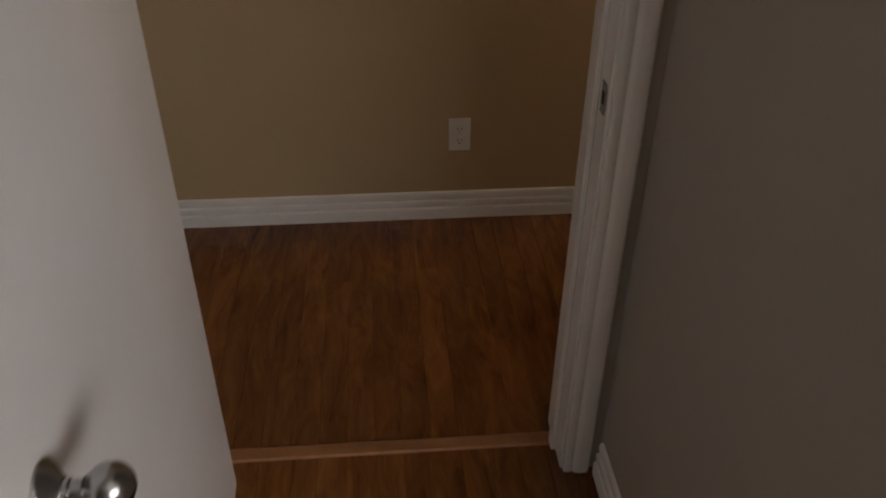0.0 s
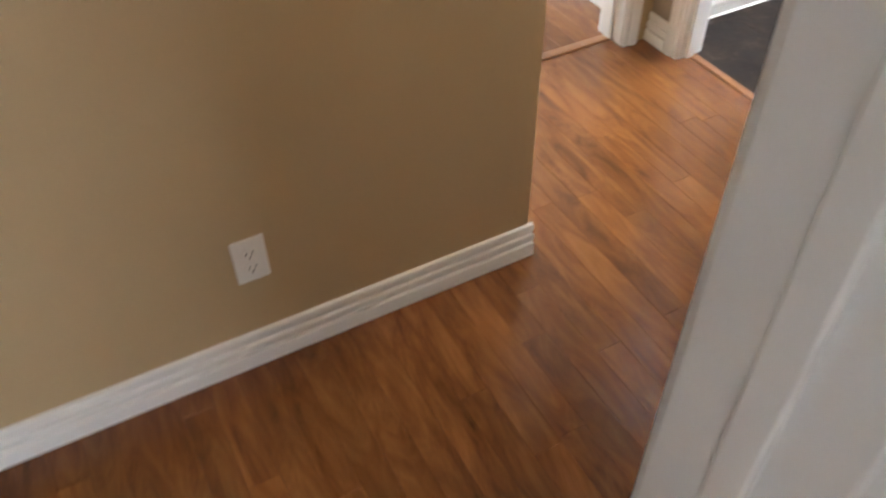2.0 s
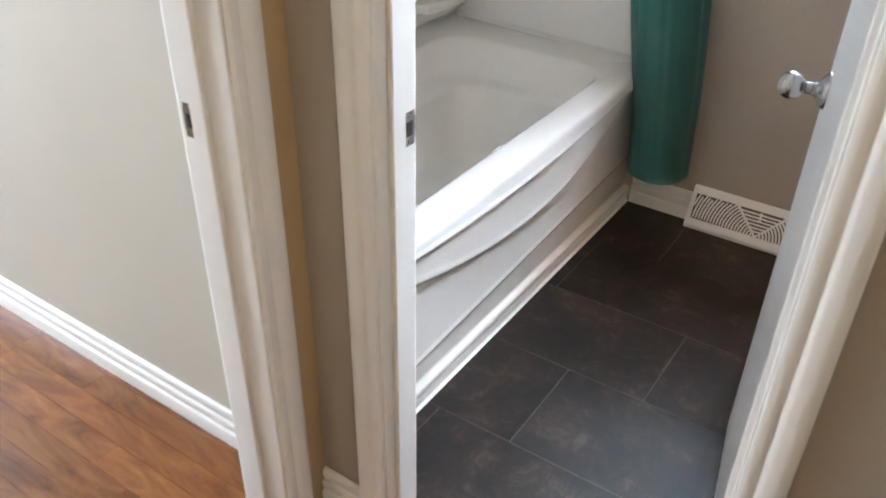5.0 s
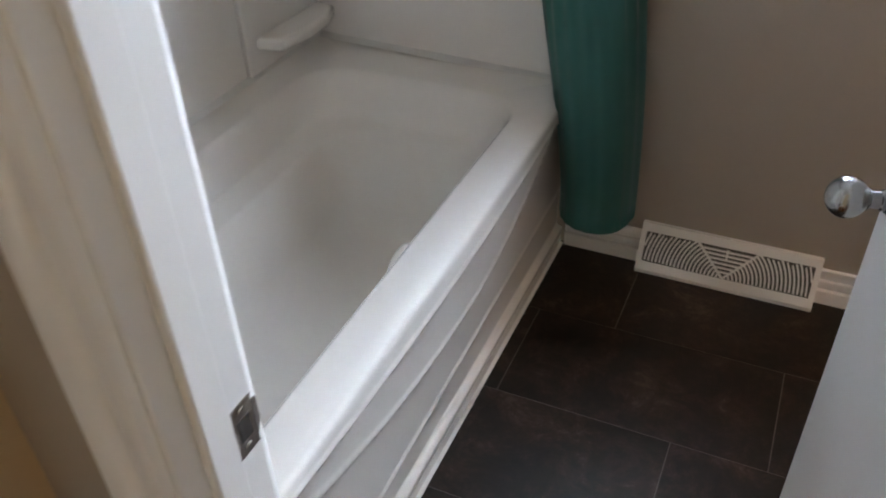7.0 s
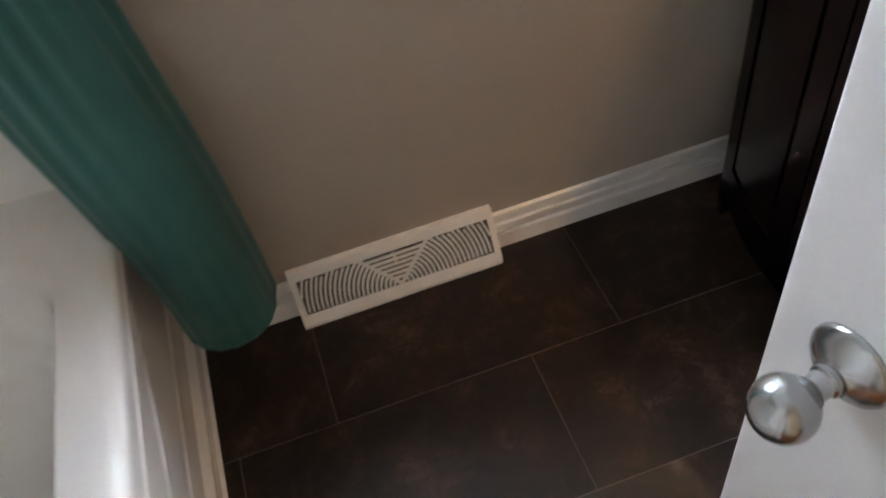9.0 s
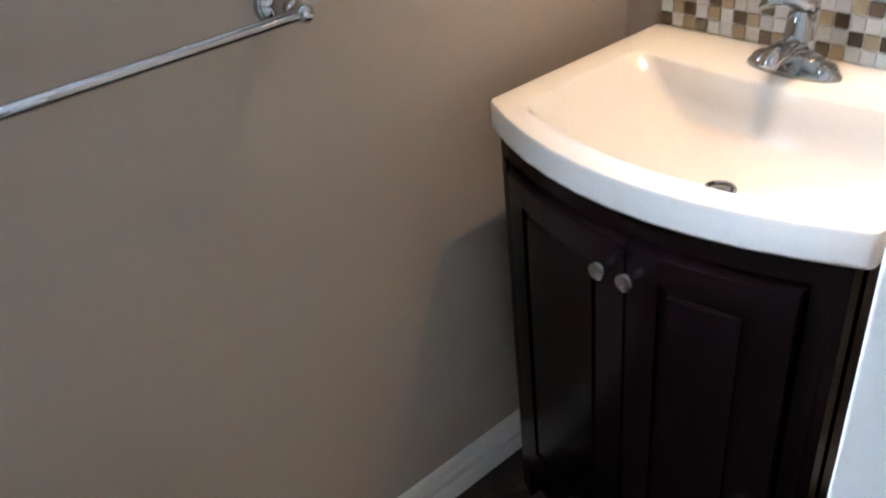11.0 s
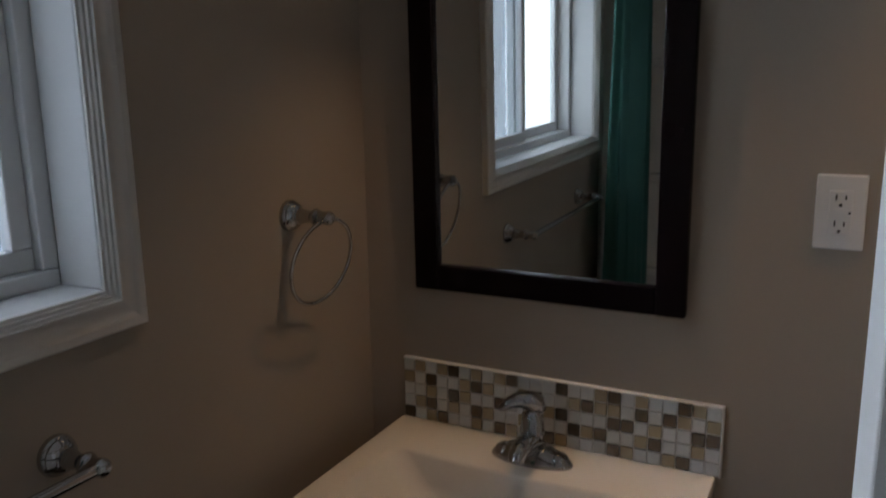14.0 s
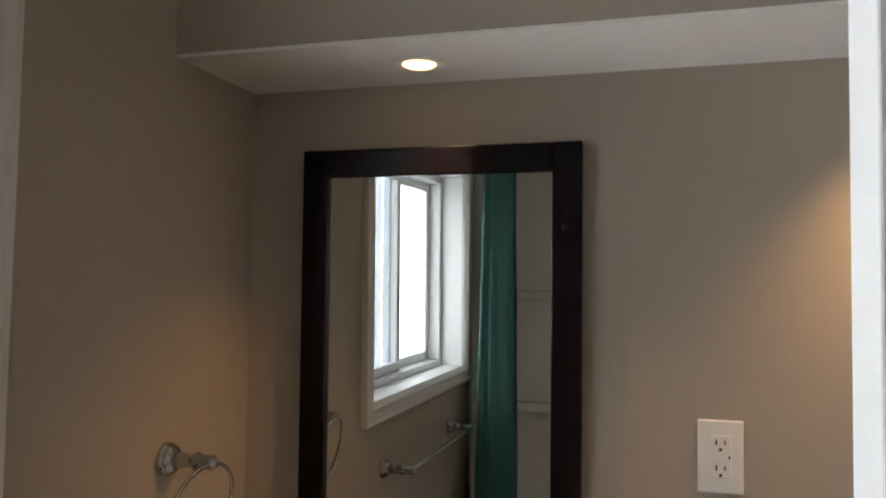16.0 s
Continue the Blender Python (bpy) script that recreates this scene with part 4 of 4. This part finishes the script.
# ---- recessed lamps ----
for ly in (-0.375, -1.13):
    rl = thing("recessed_light", "lit recessed ceiling spot with a white trim ring", "light", pose(1.485, ly, 1.984), group="soffit spots")
    bm = bmesh.new()
    seg = 32
    lathe(bm, [(0.030, 0.0), (0.048, 0.0), (0.046, -0.003), (0.034, -0.004), (0.030, -0.002)], Matrix.Identity(4), seg)
    part("trim_ring", bm, TRIM, rl, smooth=True)
    bm = bmesh.new()
    lathe(bm, [(0.029, -0.0015), (0.024, -0.005), (0.012, -0.0075), (0.001, -0.008)], Matrix.Identity(4), seg)
    part("bulb", bm, BULB, rl, "glowing warm bulb", smooth=True)

# ---- bathroom window ----


def picture_trim(parent, x0, x1, z0, z1, face, way, w=0.062):
    """Mitred moulded casing round a window on the wall's face y = face."""
    prof = [(0, 0), (0.004, 0), (0.0045, 0.0042), (0.0090, 0.0046), (0.0095, 0.0088), (0.0135, 0.0092), (0.0140, 0.0134), (0.0180, 0.0138), (0.0178, 0.019), (0.0125, 0.027), (0.0110, 0.036), (0.0125, 0.041), (0.0160, 0.044), (0.0175, w - 0.003), (0.015, w), (0, w)]
    cs = [(x0, z0, -1, -1), (x1, z0, 1, -1), (x1, z1, 1, 1), (x0, z1, -1, 1)]
    for k in range(4):
        a, b = cs[k], cs[(k + 1) % 4]
        bm = bmesh.new()
        va = [bm.verts.new((a[0] + a[2] * v, face + way * u, a[1] + a[3] * v)) for u, v in prof]
        vb = [bm.verts.new((b[0] + b[2] * v, face + way * u, b[1] + b[3] * v)) for u, v in prof]
        n = len(prof)
        for i in range(n):
            bm.faces.new((va[i], va[(i + 1) % n], vb[(i + 1) % n], vb[i]))
        bm.faces.new(va)
        bm.faces.new(list(reversed(vb)))
        part("casing", bm, TRIM, parent, smooth=True, angle=35)


win = thing("window_1", "white vinyl sliding bathroom window with two panes", "window", kind="structure")
picture_trim(win, WX0 + 0.004, WX1 - 0.004, WZ0 + 0.004, WZ1 - 0.004, 0, -1, 0.056)


def frame4(name, x0, x1, z0, z1, y0, y1, w, mat, parent):
    obs = []
    for a0, a1, b0, b1 in ((x0, x1, z0, z0 + w), (x0, x1, z1 - w, z1), (x0, x0 + w, z0 + w, z1 - w), (x1 - w, x1, z0 + w, z1 - w)):
        bm = bmesh.new()
        soft_box(bm, a0, a1, y0, y1, b0, b1, 0.0025, 2)
        obs.append(part(name, bm, mat, parent))
    return obs


frame4("reveal_board", WX0, WX1, WZ0, WZ1, 0.002, 0.082, 0.004, VINYL, win)
frame4("window_frame", WX0 + 0.001, WX1 - 0.001, WZ0 + 0.001, WZ1 - 0.001, 0.0825, 0.155, 0.026, VINYL, win)
XM = 0.50
for x0, x1, y0 in ((WX0 + 0.028, XM + 0.018, 0.124), (XM - 0.018, WX1 - 0.028, 0.096)):
    rails = frame4("sash_rail", x0, x1, WZ0 + 0.028, WZ1 - 0.028, y0, y0 + 0.024, 0.030, VINYL, win)
    bm = bmesh.new()
    box(bm, x0 + 0.026, x1 - 0.026, y0 + 0.010, y0 + 0.014, WZ0 + 0.054, WZ1 - 0.054)
    pane = part("pane", bm, GLASS, win)
    pane.visible_shadow = False

bm = bmesh.new()
soft_box(bm, 0.868, 0.884, 0.150, 0.158, WZ0 + 0.03, WZ1 - 0.03, 0.001, 1)
part("screen_stile", bm, mottled("grey_screen_frame", (0.16, 0.19, 0.27), (0.20, 0.23, 0.31), 0.4, 10, 50, 0.0), win, "grey insect screen stile")



def screen_mat():
    m, nt, b = shader("pane_greying_sheet", 0.8)
    b.inputs["Base Color"].default_value = (0.22, 0.25, 0.30, 1)
    b.inputs["Alpha"].default_value = 0.78
    return m


# Even translucent sheet added to dim the bright pane; no mesh is modelled.
bm = bmesh.new()
box(bm, XM, WX1 - 0.028, 0.1560, 0.1566, WZ0 + 0.03, WZ1 - 0.03)
part("insect_screen", bm, screen_mat(), win, "thin grey sheet that dims the pane, assumed insect screen").visible_shadow = False

for nm, x, y0, y1, lab in (("window_2", 5.03, -3.0, -1.4, "white framed bedroom window"), ("window_3", -3.19, -3.1, -1.8, "white framed side room window")):
    w = thing(nm, lab, "window", kind="structure")
    for a0, a1, b0, b1 in ((y0, y1, 0.9, 0.96), (y0, y1, 2.04, 2.1), (y0, y0 + 0.06, 0.96, 2.04), (y1 - 0.06, y1, 0.96, 2.04), ((y0 + y1) / 2 - 0.03, (y0 + y1) / 2 + 0.03, 0.96, 2.04)):
        bm = bmesh.new()
        soft_box(bm, x, x + 0.06, a0, a1, b0, b1, 0.003, 1)
        part("window_frame", bm, VINYL, w)
    bm = bmesh.new()
    box(bm, x + 0.025, x + 0.031, y0 + 0.05, y1 - 0.05, 0.95, 2.05)
    p = part("pane", bm, GLASS, w)
    p.visible_shadow = False

# ---- bathroom floor ----
floor_b = structure(boxes("floor_bath", GROUT, (0.0, XV, -1.54, 0, -0.05, -0.0008)), "dark brown slate-look tile floor", "floor")
tile_cache = {}


def slab_mesh(name, w, d, mat, gap, cham, thick):
    key = (name, round(w, 3), round(d, 3))
    if key not in tile_cache:
        bm = bmesh.new()
        lo = [bm.verts.new((x, y, -thick)) for x, y in ((gap, gap), (w - gap, gap), (w - gap, d - gap), (gap, d - gap))]
        mid = [bm.verts.new((x, y, -cham)) for x, y in ((gap, gap), (w - gap, gap), (w - gap, d - gap), (gap, d - gap))]
        g = gap + cham
        hi = [bm.verts.new((x, y, 0)) for x, y in ((g, g), (w - g, g), (w - g, d - g), (g, d - g))]
        for a, b in ((lo, mid), (mid, hi)):
            for k in range(4):
                bm.faces.new((a[k], a[(k + 1) % 4], b[(k + 1) % 4], b[k]))
        bm.faces.new(hi)
        tile_cache[key] = mesh_of(name, bm, mat)
    return tile_cache[key]


JOINTS = [0.238, 0.041, 0.441]
for r in range(6):
    y1 = 0 if r == 0 else -0.306 - 0.306 * (r - 1)
    y0 = max(-0.306 - 0.306 * r, -1.54)
    if y0 >= y1:
        break
    xs = [0.0] + [j for j in (JOINTS[r % 3] + 0.6 * k for k in range(-1, 3)) if 0.02 < j < XV - 0.02] + [XV]
    for a, b in zip(xs, xs[1:]):
        ob = new("tile", slab_mesh("tile", b - a, y1 - y0, TILE, 0.0009, 0.0006, 0.004))
        ob.location = (a, y0, 0)
        ob.parent = floor_b

# ---- wood floor ----
floor_w = structure(boxes("floor", DARK, (-3.1, 0.0, -6, YB, -0.05, -0.0085), (0.0, 5.0, -6, -1.541, -0.05, -0.0085), (3.0, 5.0, -1.541, -0.9, -0.05, -0.0085)), "reddish brown laminate strip floor", "floor")
SW = 0.0675
rng = random.Random(11)
LENS = (0.66, 0.9, 1.14, 1.26)


def strips(xa, xb, ya, yb, near):
    k0 = int(math.floor((-1.683 - yb) / SW)) - 1
    bmj = None if near else []
    k = k0
    while True:
        y1 = min(-1.683 - SW * k, yb)
        y0 = max(-1.683 - SW * (k + 1), ya)
        k += 1
        if y1 <= ya + 0.002:
            break
        if y0 >= y1 - 0.002:
            continue
        x = xa - rng.random() * 0.4
        while x < xb - 0.01:
            n = rng.choice(LENS)
            a, b = max(x, xa), min(x + n, xb)
            x += n
            if xb - b < 0.06:
                b, x = xb, xb
            if b - a < 0.03:
                continue
            if near:
                ob = new("plank", slab_mesh("plank", b - a, y1 - y0, WOOD, 0.0002, 0.0006, 0.008))
                ob.location = (a, y0, 0)
                ob.parent = floor_w
            else:
                bmj.append((a, b, y0, y1))
    return bmj


strips(-0.068, 1.7065, -4.3, -1.5455, True)
strips(1.7065, 2.7, -3.95, -2.99, True)
strips(-1.0, -0.068, -2.46, YH, True)
rest = strips(-0.068, 1.7065, -6, -4.3, False) + strips(2.7, 5.0, -6, -2.99, False) + strips(3.0, 5.0, -2.99, -0.9, False) + strips(1.7065, 2.7, -6, -3.95, False) + strips(-3.1, -1.0, -4.2, YH, False)
bm = bmesh.new()
for a, b, y0, y1 in rest:
    box(bm, a + 0.0003, b - 0.0003, y0 + 0.0003, y1 - 0.0003, -0.008, 0)
far_planks = tagged(part("plank_field", bm, WOOD, floor_w), kind="stuff")
